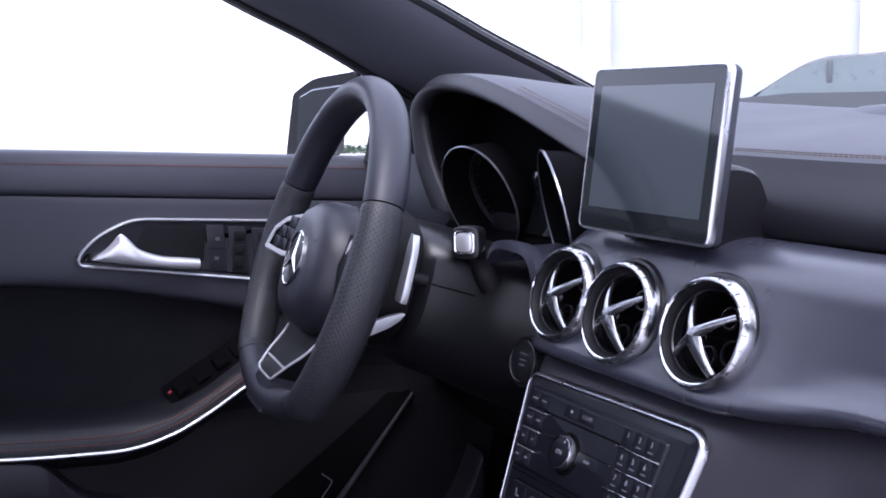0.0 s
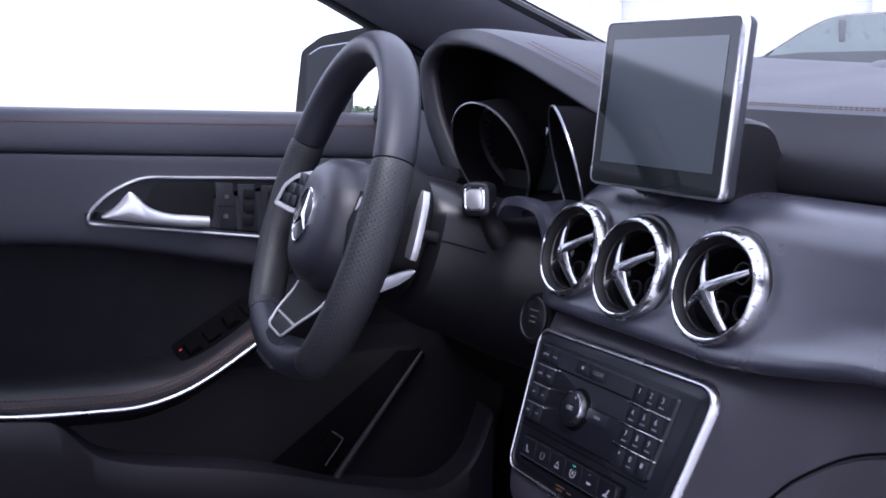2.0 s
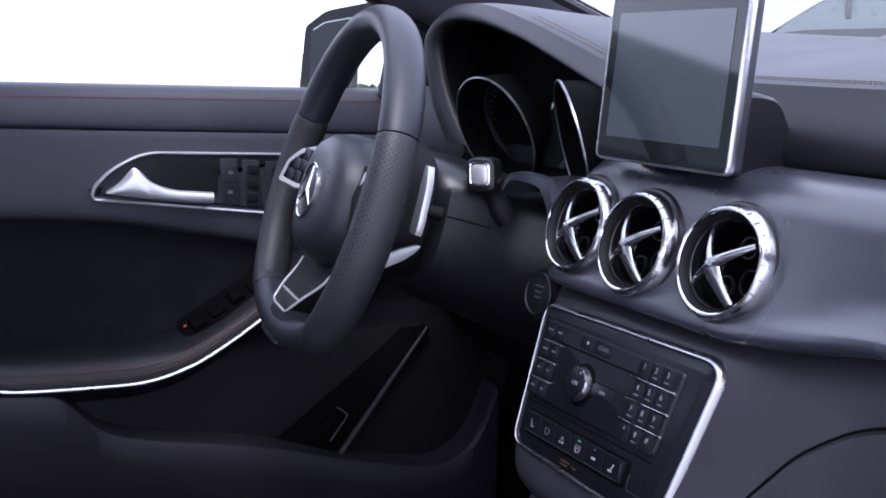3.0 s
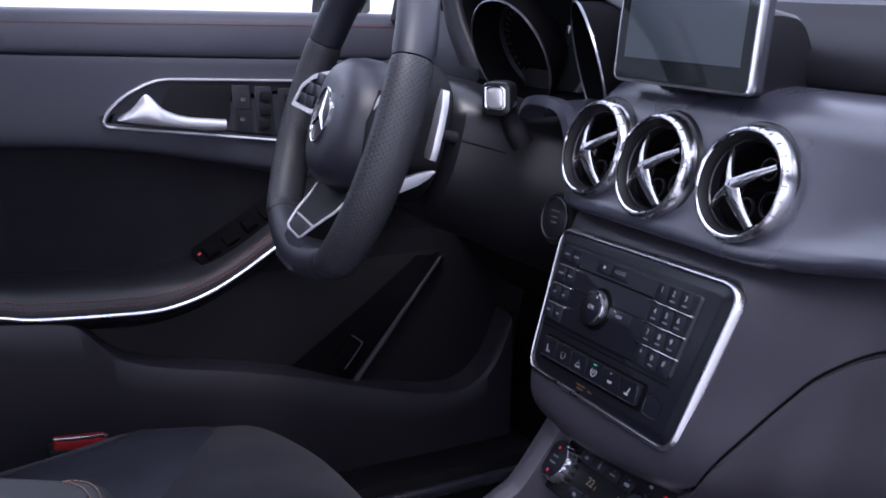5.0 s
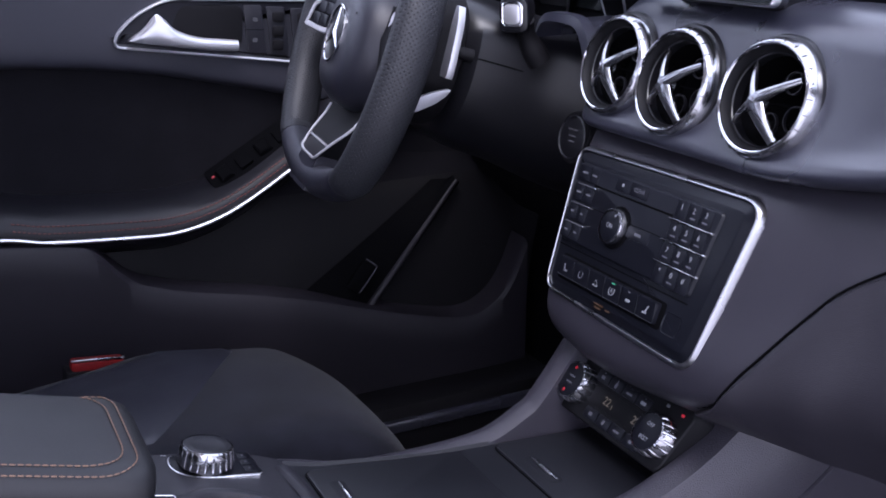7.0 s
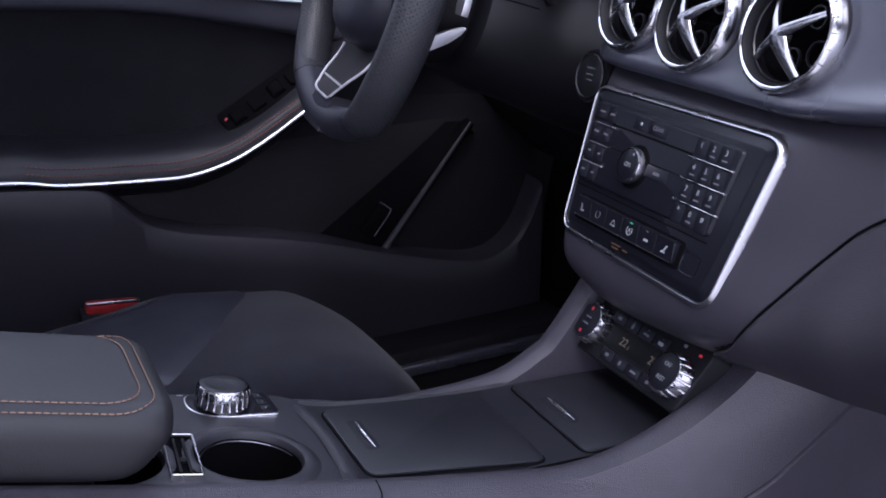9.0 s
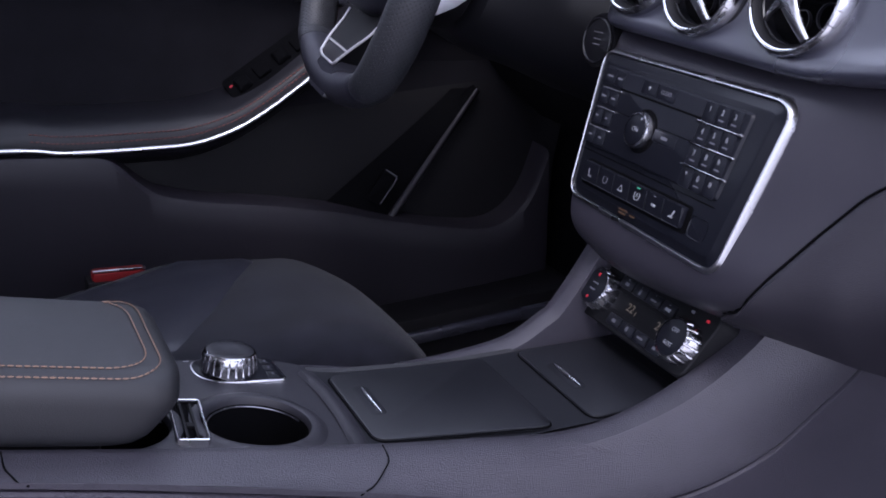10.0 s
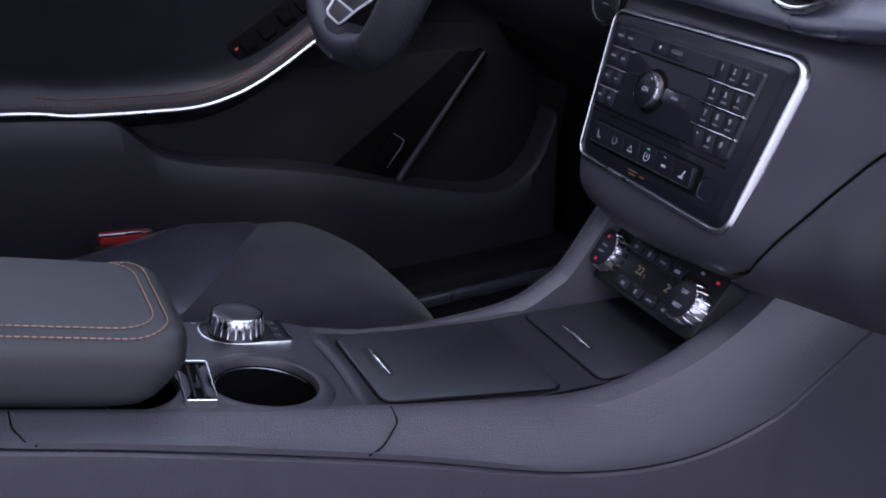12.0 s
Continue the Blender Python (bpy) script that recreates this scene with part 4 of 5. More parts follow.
part("deck", deck_sheet(), DECK, console)
part("tray", skin([[Vector((x, y, deck(y) + h)) for y in np.linspace(-0.326 - 0.004 * math.cos(x * 20), 0.0, 40)] for x, h in ((-0.0712, 0.004), (-0.069, 0.0012), (-0.03, 0.0012), (0.03, 0.0012), (0.0695, 0.0012), (0.0722, 0.004))], closed=False), LID, console, "matt black tray floor")
for wx, wy in WELLS:
    bowl = lambda pairs: skin([[Vector((wx + r * math.cos(2 * math.pi * i / 56), wy + r * math.sin(2 * math.pi * i / 56), deck(wy + r * math.sin(2 * math.pi * i / 56)) + h)) for i in range(56)] for r, h in pairs])
    # well in near-zero black, with the shade inside put into colour
    cup = part("cup_well", bowl(((CUPR - 0.0005, -0.003), (CUPR - 0.002, -0.012), (CUPR - 0.004, -0.07), (0.001, -0.071))), VOID, console, "round cup holder with its shade put into the colour")
    part("cup_rim", bowl(((CUPR + 0.014, -0.0004), (CUPR + 0.010, 0.0022), (CUPR + 0.005, 0.0034), (CUPR + 0.002, 0.0024), (CUPR + 0.0003, -0.0004), (CUPR - 0.0006, -0.004))), DECK, cup, "soft grey moulded rim")
    # metal strip along one arc only, drawn in for the edge's highlight
    part("cup_highlight", sweep(spline([(wx + (CUPR - 0.0012) * math.cos(a), wy + (CUPR - 0.0012) * math.sin(a), deck(wy + (CUPR - 0.0012) * math.sin(a)) - 0.0045) for a in np.linspace(1.9, 4.4, 9)], 24), 0.0005, 6), DULL, cup, "thin bright strip put in for the highlight on the edge")


def lid(name, y0, y1, w0, w1, mark_y, mark_x):
    yc = (y0 + y1) / 2
    M = basis((0.0, yc, (deck(y0) + deck(y1)) / 2 + 0.0012), (1, 0, 0), (0, y1 - y0, deck(y1) - deck(y0)))
    t = thing(name, "flat matt black sliding storage cover with silver grip", "storage cover", M, group="storage covers in the console")
    h = math.hypot(y1 - y0, deck(y1) - deck(y0))
    out_ = rounded([(-w0 / 2, -h / 2), (w0 / 2, -h / 2), (w1 / 2, h / 2), (-w1 / 2, h / 2)], 0.011, 6)
    part("gap", skin([lift(shrink(out_, -0.0016), 0.0004), lift(shrink(out_, -0.0012), 0.0008), lift(shrink(out_, 0.001), 0.0007)]), VOID, t)
    part("cover", plate(out_, -0.004, 0.0024, 0.0012), LID, t, "matt black cover")
    g = part("grip_recess", skin([lift(rounded(rect(0.052, 0.013), 0.006), 0.0025), lift(rounded(rect(0.049, 0.010), 0.0048), 0.0028), lift(rounded(rect(0.044, 0.006), 0.0029), 0.0026)], caps=(False, True)), LID, t, m=at(mark_x, mark_y - yc, 0))
    part("grip", sweep(spline([(-0.0225, 0.0022, 0.0026), (0, 0.0006, 0.0040), (0.0225, 0.0022, 0.0026)], 12), [0.0004, 0.0007, 0.001, 0.0012, 0.0013, 0.0014, 0.0014, 0.0013, 0.0012, 0.001, 0.0007, 0.0004], 8), SATIN, g, "slim silver grip")
    return t


lid("storage_cover", -0.3136, -0.1702, 0.112, 0.129, -0.2963, -0.007)
lid("storage_cover", -0.1365, -0.0450, 0.130, 0.130, -0.1195, -0.007)
part("cover_surround", skin([[Vector((x, y + 0.004 * math.cos(x * 26), deck(y) + h)) for x in np.linspace(-0.066, 0.066, 30)] for y, h in ((-0.334, 0.0002), (-0.331, 0.0032), (-0.327, 0.0042), (-0.3225, 0.0030), (-0.3195, 0.0006))], closed=False), DECK, console, "raised edge behind the covers")

card = thing("card_slot", "silver-framed coin and card slot", "card holder", basis((0.0200, -0.4385, deck(-0.4385) + 0.0032), (1, 0, 0), (0, 1, -0.22)) @ at(0, 0, 0, -5))
fr = rounded(rect(0.063, 0.0235), 0.003, 4)
part("frame", skin([lift(fr, -0.004), lift(fr, 0.0014), lift(shrink(fr, 0.0007), 0.0020), lift(shrink(fr, 0.0014), 0.0016), lift(shrink(fr, 0.0016), -0.004)]), SATIN, card, "satin silver frame")
part("well", skin([lift(shrink(fr, 0.0022), 0.0002), lift(shrink(fr, 0.0023), -0.001)], caps=(False, True)), VOID, card)
for y in (-0.0035, 0.0035):
    part("bar", block(0.052, 0.0022, 0.003, 0.0005, (0, y, -0.0003)), DARK, card)
part("clip", block(0.006, 0.005, 0.0028, 0.0005, (0.008, 0.0, 0.0002)), DARK, card)

# ---- rotary controller ----
RM = basis((-0.0660, -0.3905, deck(-0.3885) - 0.0006), (1, 0, 0), (0, 1, -0.2))
rotary = thing("rotary_controller", "ribbed chrome rotary controller on a silver-edged plate", "knob", RM)
base = rounded([(-0.022, -0.026), (0.004, -0.027), (0.017, -0.016), (0.0195, 0.0), (0.0180, 0.042), (-0.0200, 0.040), (-0.024, 0.0)], [0.012, 0.010, 0.010, 0.012, 0.004, 0.004, 0.012], 5)
part("edge", plate(shrink(base, -0.0014), -0.006, 0.0022, 0.001), SATIN, rotary, "silver edge")
part("plate", plate(base, -0.006, 0.0030, 0.001), KEY, rotary)
part("trim_line", sweep([Vector((-0.022, y, 0.0012)) for y in (-0.07, -0.05, -0.026)], 0.0009, 6), SATIN, rotary, "slim silver trim line")
for x, y in ((0.011, 0.033), (-0.001, 0.033), (-0.013, 0.033)):
    k = part("button", plate(rounded(rect(0.010, 0.009), 0.0015, 3), 0.0026, 0.0038, 0.0005), KEY, rotary, m=at(x, y))
    part("symbol", block(0.003, 0.0016, 0.0002, 0, (0, 0, 0.0039)), DIM, k)
loops = []
n = 192
for z, rad, cut in ((0.0026, 0.0200, 0), (0.0050, 0.0200, 0), (0.0060, 0.0222, 0), (0.0072, 0.0224, 0.0010), (0.0165, 0.0214, 0.0010), (0.0196, 0.0202, 0.0004), (0.0206, 0.0188, 0)):
    loops.append([Vector(((rad - (cut if i % 8 < 2 else 0)) * math.cos(2 * math.pi * i / n), (rad - (cut if i % 8 < 2 else 0)) * math.sin(2 * math.pi * i / n), z)) for i in range(n)])
part("grip", skin(loops), RINGMETAL, rotary, "ribbed chrome grip")
part("cap", skin([[Vector((r * math.cos(2 * math.pi * i / 40), r * math.sin(2 * math.pi * i / 40), z)) for i in range(40)] for r, z in ((0.0189, 0.0170), (0.0188, 0.0203), (0.0176, 0.0208), (0.010, 0.0198), (0.002, 0.0196))], caps=(False, True)), PLATE, rotary)

# ---- centre armrest ----
arm = thing("armrest_box", "padded black leatherette armrest with tan double stitching", "armrest", pose(0.012, -0.452, 0.604, -15.5, 0, 0))
sec = []
for y, k, zk in ((-0.45, 1, 1), (-0.20, 1, 1), (-0.06, 1, 1), (-0.030, 0.998, 0.998), (-0.018, 0.992, 0.99), (-0.008, 0.968, 0.965), (-0.002, 0.92, 0.90), (0.002, 0.80, 0.76)):
    ring = rounded([(-0.069 * k, -0.031 * zk), (0.069 * k, -0.031 * zk), (0.073 * k, 0.020 * zk), (-0.073 * k, 0.020 * zk)], [0.012, 0.012, 0.020, 0.020], 7)
    sec.append([Vector((p.x, y - (0.020 * max(0.0, -p.y) / 0.031 if y > -0.1 else 0.0), p.y + 0.003 * max(0, p.y) / 0.020 * math.cos(p.x * 16))) for p in ring])
part("cushion", skin(sec, caps=(True, True)), ARM, arm, "smooth leatherette cushion")
for inset in (0.0, 0.0080):
    e = 0.0668 - inset
    path = [Vector((q.x, q.y, 0.0206 + 0.003 * math.cos(q.x * 16) - 22.0 * max(0.0, abs(q.x) - 0.0535) ** 2 - 6.0 * max(0.0, q.y + 0.018) ** 2)) for q in rounded([(e, -0.44), (e, -0.0100 - inset), (-e, -0.0100 - inset), (-e, -0.44)], [0.001, 0.030, 0.030, 0.001], 14) if q.x > 0 or q.y > -0.034]
    part("stitching", stitches(path, 0.0038, 0.0010, 0.00055), TAN, arm, "tan stitching")
part("hinge_box", block(0.11, 0.30, 0.06, 0.01, (0, -0.19, -0.056)), DARK, arm)

# ---- steering wheel ----
PERF = surface("perforated_black_leather", (0.020, 0.021, 0.026), 0.5, grain=0.0, vary_size=14)


def perforate(m):
    t = m.node_tree
    b = t.nodes["Principled BSDF"]
    tc = t.nodes.new("ShaderNodeTexCoord")
    vo = t.nodes.new("ShaderNodeTexVoronoi")
    vo.inputs["Scale"].default_value = 290.0
    vo.inputs["Randomness"].default_value = 0.0
    sep = t.nodes.new("ShaderNodeSeparateXYZ")
    t.links.new(tc.outputs["Object"], sep.inputs[0])
    ang = t.nodes.new("ShaderNodeMath")
    ang.operation = "ARCTAN2"
    t.links.new(sep.outputs["Y"], ang.inputs[0])
    t.links.new(sep.outputs["X"], ang.inputs[1])
    arc = t.nodes.new("ShaderNodeMath")
    arc.operation = "MULTIPLY"
    arc.inputs[1].default_value = 0.18
    t.links.new(ang.outputs[0], arc.inputs[0])
    com = t.nodes.new("ShaderNodeCombineXYZ")
    t.links.new(arc.outputs[0], com.inputs[0])
    t.links.new(sep.outputs["Z"], com.inputs[1])
    turn = t.nodes.new("ShaderNodeVectorRotate")
    turn.inputs["Angle"].default_value = 0.785
    turn.rotation_type = "Z_AXIS"
    t.links.new(com.outputs[0], turn.inputs["Vector"])
    vo.voronoi_dimensions = "2D"
    t.links.new(turn.outputs[0], vo.inputs["Vector"])
    step = t.nodes.new("ShaderNodeMapRange")
    step.inputs["From Min"].default_value, step.inputs["From Max"].default_value = 0.18, 0.29
    t.links.new(vo.outputs["Distance"], step.inputs["Value"])
    old = b.inputs["Base Color"].links[0].from_socket
    mix = t.nodes.new("ShaderNodeMix")
    mix.data_type = "RGBA"
    mix.inputs["A"].default_value = (0.003, 0.003, 0.004, 1)
    t.links.new(step.outputs["Result"], mix.inputs["Factor"])
    t.links.new(old, mix.inputs["B"])
    t.links.new(mix.outputs["Result"], b.inputs["Base Color"])
    bump = t.nodes.new("ShaderNodeBump")
    bump.inputs["Strength"].default_value, bump.inputs["Distance"].default_value = 0.7, 0.0006
    t.links.new(step.outputs["Result"], bump.inputs["Height"])
    t.links.new(bump.outputs["Normal"], b.inputs["Normal"])


perforate(PERF)
WM = basis((-0.346, -0.138, 0.8393), (0.993, -0.1184, 0), (0.0409, 0.3429, 0.9385))
wheel = thing("steering_wheel", "black leather sports steering wheel with flattened bottom and silver trim", "steering wheel", WM)
RW = 0.182


def rim_point(a):
    x, y = RW * math.cos(a), RW * math.sin(a)
    if y < -0.128:
        y = -0.128 + (y + 0.128) * 0.48
    return Vector((x, y, 0))


def rim_piece(a0, a1, fat, n=40, groove=True):
    path = [rim_point(radians(a0 + (a1 - a0) * i / n)) for i in range(n + 1)]
    loops = []
    for i, p in enumerate(path):
        a = radians(a0 + (a1 - a0) * i / n)
        t = (rim_point(a + 0.01) - rim_point(a - 0.01)).normalized()
        s = Vector((t.y, -t.x, 0))
        f = 1 + fat * math.sin(math.pi * i / n) ** 0.6
        if i in (0, n):
            f *= 0.965
        loops.append([p + s * (0.0160 * f * math.cos(2 * math.pi * j / 24)) + Vector((0, 0, 0.0203 * f * math.sin(2 * math.pi * j / 24))) for j in range(24)])
    return skin(loops, caps=(True, True))


part("rim_top", rim_piece(22.4, 157.6, 0.02, 56), LEATHER, wheel, "smooth leather upper rim")
part("rim_grip", rim_piece(-50, 21.9, 0.07), PERF, wheel, "perforated leather grip")
part("rim_grip", rim_piece(158.1, 230, 0.07), PERF, wheel, "perforated leather grip")
part("rim_bottom", rim_piece(230.4, 309.6, 0.02, 44), LEATHER, wheel, "smooth leather lower rim")
# seam stitching on the inner side of the right grip
path = []
for i in range(60):
    a = radians(20 - 68 * i / 59)
    p = rim_point(a)
    path.append(p * (1 - 0.0158 / p.length * 0.75) + Vector((0, 0, 0.0145)))
part("grip_seam", stitches(path, 0.003, 0.003, 0.0006), BLACK, wheel)
# hub cover
hub = []
for k, z in ((1.0, -0.052), (1.02, -0.024), (1.0, -0.008), (0.93, 0.007), (0.80, 0.0165), (0.6, 0.0208), (0.3, 0.0218), (0.02, 0.022)):
    loop = []
    for i in range(56):
        a = 2 * math.pi * i / 56
        rx, ry = 0.080, (0.069 if math.sin(a) > 0 else 0.071)
        loop.append(Vector((rx * k * math.copysign(abs(math.cos(a)) ** 0.85, math.cos(a)), ry * k * math.copysign(abs(math.sin(a)) ** 0.9, math.sin(a)) - 0.007, z)))
    hub.append(loop)
part("hub_cover", skin(hub, caps=(True, True)), LEATHER, wheel, "domed dark airbag cover")
emblem = part("emblem", disc(0.0285, 0.0285, 0.019, 0.0228, 40, 0.001), BLACK, wheel, "round chrome emblem on a dark disc", m=at(0, -0.0075))
part("emblem_ring", turned([(0.0295, 0.0218), (0.0295, 0.0236), (0.0286, 0.0243), (0.0277, 0.0236), (0.0277, 0.0218), (0.0295, 0.0218)], 56), CHROME, emblem)
for k in range(3):
    a = 90 + 120 * k
    part("emblem_bar", skin([[Vector((0, -0.0034, 0.0231)), Vector((0, 0, 0.0252)), Vector((0, 0.0034, 0.0231))], [Vector((0.0265, -0.0006, 0.0233)), Vector((0.0265, 0, 0.0240)), Vector((0.0265, 0.0006, 0.0233))]], closed=False), CHROME, emblem, m=Matrix.Rotation(radians(a), 4, "Z"))
part("mark", block(0.012, 0.0016, 0.0003, 0, (0.044, 0.018, 0.0195)), VOID, wheel)
for sx in (-1, 1):
    loops = [[Vector((sx * x, y0, z - 0.012)), Vector((sx * x, y0, z + 0.008)), Vector((sx * x, (y0 + y1) / 2, z + 0.014)), Vector((sx * x, y1, z + 0.008)), Vector((sx * x, y1, z - 0.012))] for x, y0, y1, z in ((0.06, -0.035, 0.035, -0.016), (0.11, -0.026, 0.034, -0.016), (0.168, -0.020, 0.030, -0.016))]
    spoke = part("spoke", skin(loops, caps=(True, True)), DARK, wheel)
    if sx < 0:
        trim = rounded([(-0.028, -0.0245), (0.024, -0.0266), (0.062, -0.020), (0.078, 0.026), (0.045, 0.0262), (0.0085, 0.0178), (-0.016, 0.003)], 0.005, 5)
        seat_m = basis((-0.11, 0.012, 0.02), (1, 0, -0.21), (0, 1, 0))
        spots = ((0.002, -0.0125), (0.0205, -0.0125), (0.011, 0.001), (0.0295, 0.001), (0.030, 0.0145), (0.0485, 0.0145))
    else:
        trim = rounded([(-0.040, -0.014), (0.018, -0.022), (0.040, -0.012), (0.046, 0.022), (-0.034, 0.026)], 0.008, 5)
        seat_m = pose(0.117, 0.006, -0.008, 0, 5, 0)
        spots = ((-0.016, 0.0085), (0.0075, 0.0085), (-0.016, -0.006), (0.0075, -0.006))
    tr = part("spoke_trim", skin([lift(trim, -0.018), lift(trim, -0.001), lift(shrink(trim, 0.0012), 0.0004), lift(shrink(trim, 0.0060), 0.0), lift(shrink(trim, 0.0063), -0.002)], caps=(True, True)), LACQUER, wheel, "satin silver spoke trim", m=seat_m)
    part("button_bed", plate(shrink(trim, 0.0064), -0.004, -0.0012, 0.0003), VOID, tr)
    for x, y in spots:
        part("button", plate(rounded(rect(0.0175, 0.0125), 0.0015, 3), -0.002, 0.0012, 0.0006), KEY, tr, m=at(x, y))
# lower spoke with a forked silver trim
yoke = [(-0.068, -0.055, -0.018), (-0.059, -0.088, -0.009), (-0.046, -0.112, 0.005), (-0.034, -0.129, 0.0135)]
low_l = spline(yoke, 16)
low_r = [Vector((-p.x, p.y, p.z)) for p in low_l]
rows = []
for p, q in zip(low_l, low_r):
    rows.append([p + Vector((0, 0, -0.022)), p, p.lerp(q, 0.15) + Vector((0, 0, -0.002)), p.lerp(q, 0.5) + Vector((0, 0, -0.004)), p.lerp(q, 0.85) + Vector((0, 0, -0.002)), q, q + Vector((0, 0, -0.022))])
lower = part("lower_spoke", skin(rows, closed=True, caps=(True, True)), INNER, wheel, "dark lower spoke with silver edge")
edge_path = [p + Vector((0, 0, 0.001)) for p in low_l[4:]] + [Vector((x, -0.1325, 0.0148)) for x in (-0.024, 0.0, 0.024)] + [p + Vector((0, 0, 0.001)) for p in low_r[4:][::-1]]
part("trim_edge", sweep(spline(edge_path, 60), 0.0014, 8), LACQUER, lower, "silver edge trim")
part("badge", skin([[Vector((x, y, z)) for x in (-w, -w * 0.5, 0, w * 0.5, w)] for w, y, z in ((0.041, -0.115, 0.0045), (0.038, -0.119, 0.0078), (0.035, -0.126, 0.0122), (0.031, -0.1325, 0.0142))], closed=False), TRIM, lower, "dark badge plate")
part("trim_edge", sweep([Vector((x, -0.1165, 0.0066)) for x in (-0.0395, -0.02, 0.0, 0.02, 0.0395)], 0.0013, 8), LACQUER, lower, "silver edge trim")
part("lower_spoke_foot", skin([[Vector((x, y, z)) for x, y, z in ((-w, y0, -0.02), (-w, y0, z0), (0, y0, z0 + 0.001), (w, y0, z0), (w, y0, -0.02))] for w, y0, z0 in ((0.036, -0.122, 0.004), (0.0345, -0.131, 0.0125), (0.034, -0.135, 0.0135), (0.036, -0.150, 0.0175), (0.038, -0.165, 0.018))], caps=(True, True)), LEATHER, wheel)
paddle = [Vector(p) for p in ((0.089, -0.015, -0.0725), (0.089, 0.006, -0.071), (0.088, 0.034, -0.069), (0.087, 0.054, -0.067))]
part("shift_paddle", skin([[p + Vector((dx * w, 0, dz)) for dx, dz in ((-1, -0.002), (1, -0.004), (1.08, 0), (1, 0.003), (-1, 0.004))] for p, w in zip(spline(paddle, 12), (0.007, 0.009, 0.0095, 0.0095, 0.009, 0.009, 0.0085, 0.008, 0.0075, 0.006, 0.004, 0.002))], caps=(True, True)), SILVER, wheel, "brushed silver shift paddle")
part("paddle_mount", disc(0.007, 0.006, 0, 0.02, 16, 0.001), DARK, wheel, m=at(0.080, 0.012, -0.095))
part("shift_paddle", skin([[Vector((-p.x, p.y, p.z)) + Vector((dx * w, 0, dz)) for dx, dz in ((-1, -0.002), (1, -0.004), (1.08, 0), (1, 0.003), (-1, 0.004))] for p, w in zip(spline(paddle, 12), (0.007, 0.009, 0.0095, 0.0095, 0.009, 0.009, 0.0085, 0.008, 0.0075, 0.006, 0.004, 0.002))], caps=(True, True)), SILVER, wheel, "brushed silver shift paddle")

# ---- steering column ----
column = thing("steering_column", "black plastic steering column shroud behind the wheel", "steering column", basis((-0.346, -0.122, 0.847), (1, 0, 0), (0, 0.088, 0.329)))


def column_loop(rx, up, dn, z, cy=0.0, n=40):
    loop = []
    for i in range(n):
        a = 2 * math.pi * i / n
        loop.append(Vector((rx * math.copysign(abs(math.cos(a)) ** 0.75, math.cos(a)), cy + (up if math.sin(a) > 0 else dn) * math.copysign(abs(math.sin(a)) ** 0.8, math.sin(a)), z)))
    return loop


part("switch_housing", skin([column_loop(0.060, 0.045, 0.06, -0.030), column_loop(0.084, 0.055, 0.085, -0.036), column_loop(0.090, 0.058, 0.092, -0.048), column_loop(0.090, 0.058, 0.092, -0.062), column_loop(0.080, 0.05, 0.085, -0.07)], caps=(True, True)), DARK, column)
part("shroud", skin([column_loop(0.082, 0.050, 0.085, -0.068), column_loop(0.094, 0.050, 0.10, -0.078), column_loop(0.100, 0.050, 0.112, -0.11), column_loop(0.105, 0.045, 0.12, -0.16), column_loop(0.115, 0.04, 0.135, -0.22), column_loop(0.12, 0.03, 0.15, -0.30)], caps=(True, True)), BLACK, column, "smooth black shroud")
part("joint", sweep([Vector((0.1005, y, z)) for y, z in ((-0.012, -0.075), (-0.014, -0.11), (-0.018, -0.16), (-0.02, -0.21))], 0.0008, 6), VOID, column)
CINV = column.matrix_basis.inverted()
tip = [(-0.135, 0.774, 0.0060), (-0.118, 0.7770, 0.0062), (-0.100, 0.7815, 0.0058), (-0.088, 0.7850, 0.0036), (-0.082, 0.7875, 0.0010)]
part("stalk_tip", skin([[CINV @ Vector((-0.252 + dx, y, z + dz * h)) for dx, dz in ((-0.004, -1), (0.003, -1), (0.004, 0), (0.003, 1), (-0.004, 1))] for y, z, h in tip], caps=(True, True)), SILVER, column, "silver lever tip")
part("stalk", sweep([CINV @ Vector(q) for q in ((-0.33, -0.06, 0.785), (-0.29, -0.10, 0.775), (-0.256, -0.132, 0.7735))], 0.007, 10), DARK, column)
lever = thing("gear_lever", "column gear lever with square silver end button", "lever", pose(-0.2330, -0.0215, 0.8575, 90, 0, 40))
sq = rounded(rect(0.031, 0.034, 0.001, -0.001), 0.010, 6)
part("head", skin([lift(shrink(sq, 0.007), -0.026), lift(shrink(sq, 0.002), -0.023), lift(sq, -0.014), lift(sq, -0.003), lift(shrink(sq, 0.0012), 0.0), lift(shrink(sq, 0.003), 0.0010)], caps=(True, True)), BLACK, lever)
s2 = rounded(rect(0.0225, 0.0245), 0.007, 6)
part("rim", skin([lift(s2, 0.0005), lift(s2, 0.0016), lift(shrink(s2, 0.0012), 0.0022), lift(shrink(s2, 0.0024), 0.0016), lift(shrink(s2, 0.0026), 0.0008)]), CHROME, lever, "chrome rim")
part("button", plate(rounded(rect(0.0170, 0.0190), 0.005, 5), 0.0005, 0.0028, 0.0014), SILVER, lever, "silver button")
LINV = lever.matrix_basis.inverted()
part("arm", sweep(spline([LINV @ Vector(q) for q in ((-0.2300, -0.0080, 0.852), (-0.2385, -0.0030, 0.838), (-0.2410, 0.0040, 0.824), (-0.2400, 0.0130, 0.808))], 12), [0.008, 0.008, 0.008, 0.0085, 0.009, 0.0095, 0.010, 0.011, 0.012, 0.012, 0.012, 0.012], 14), DARK, lever)
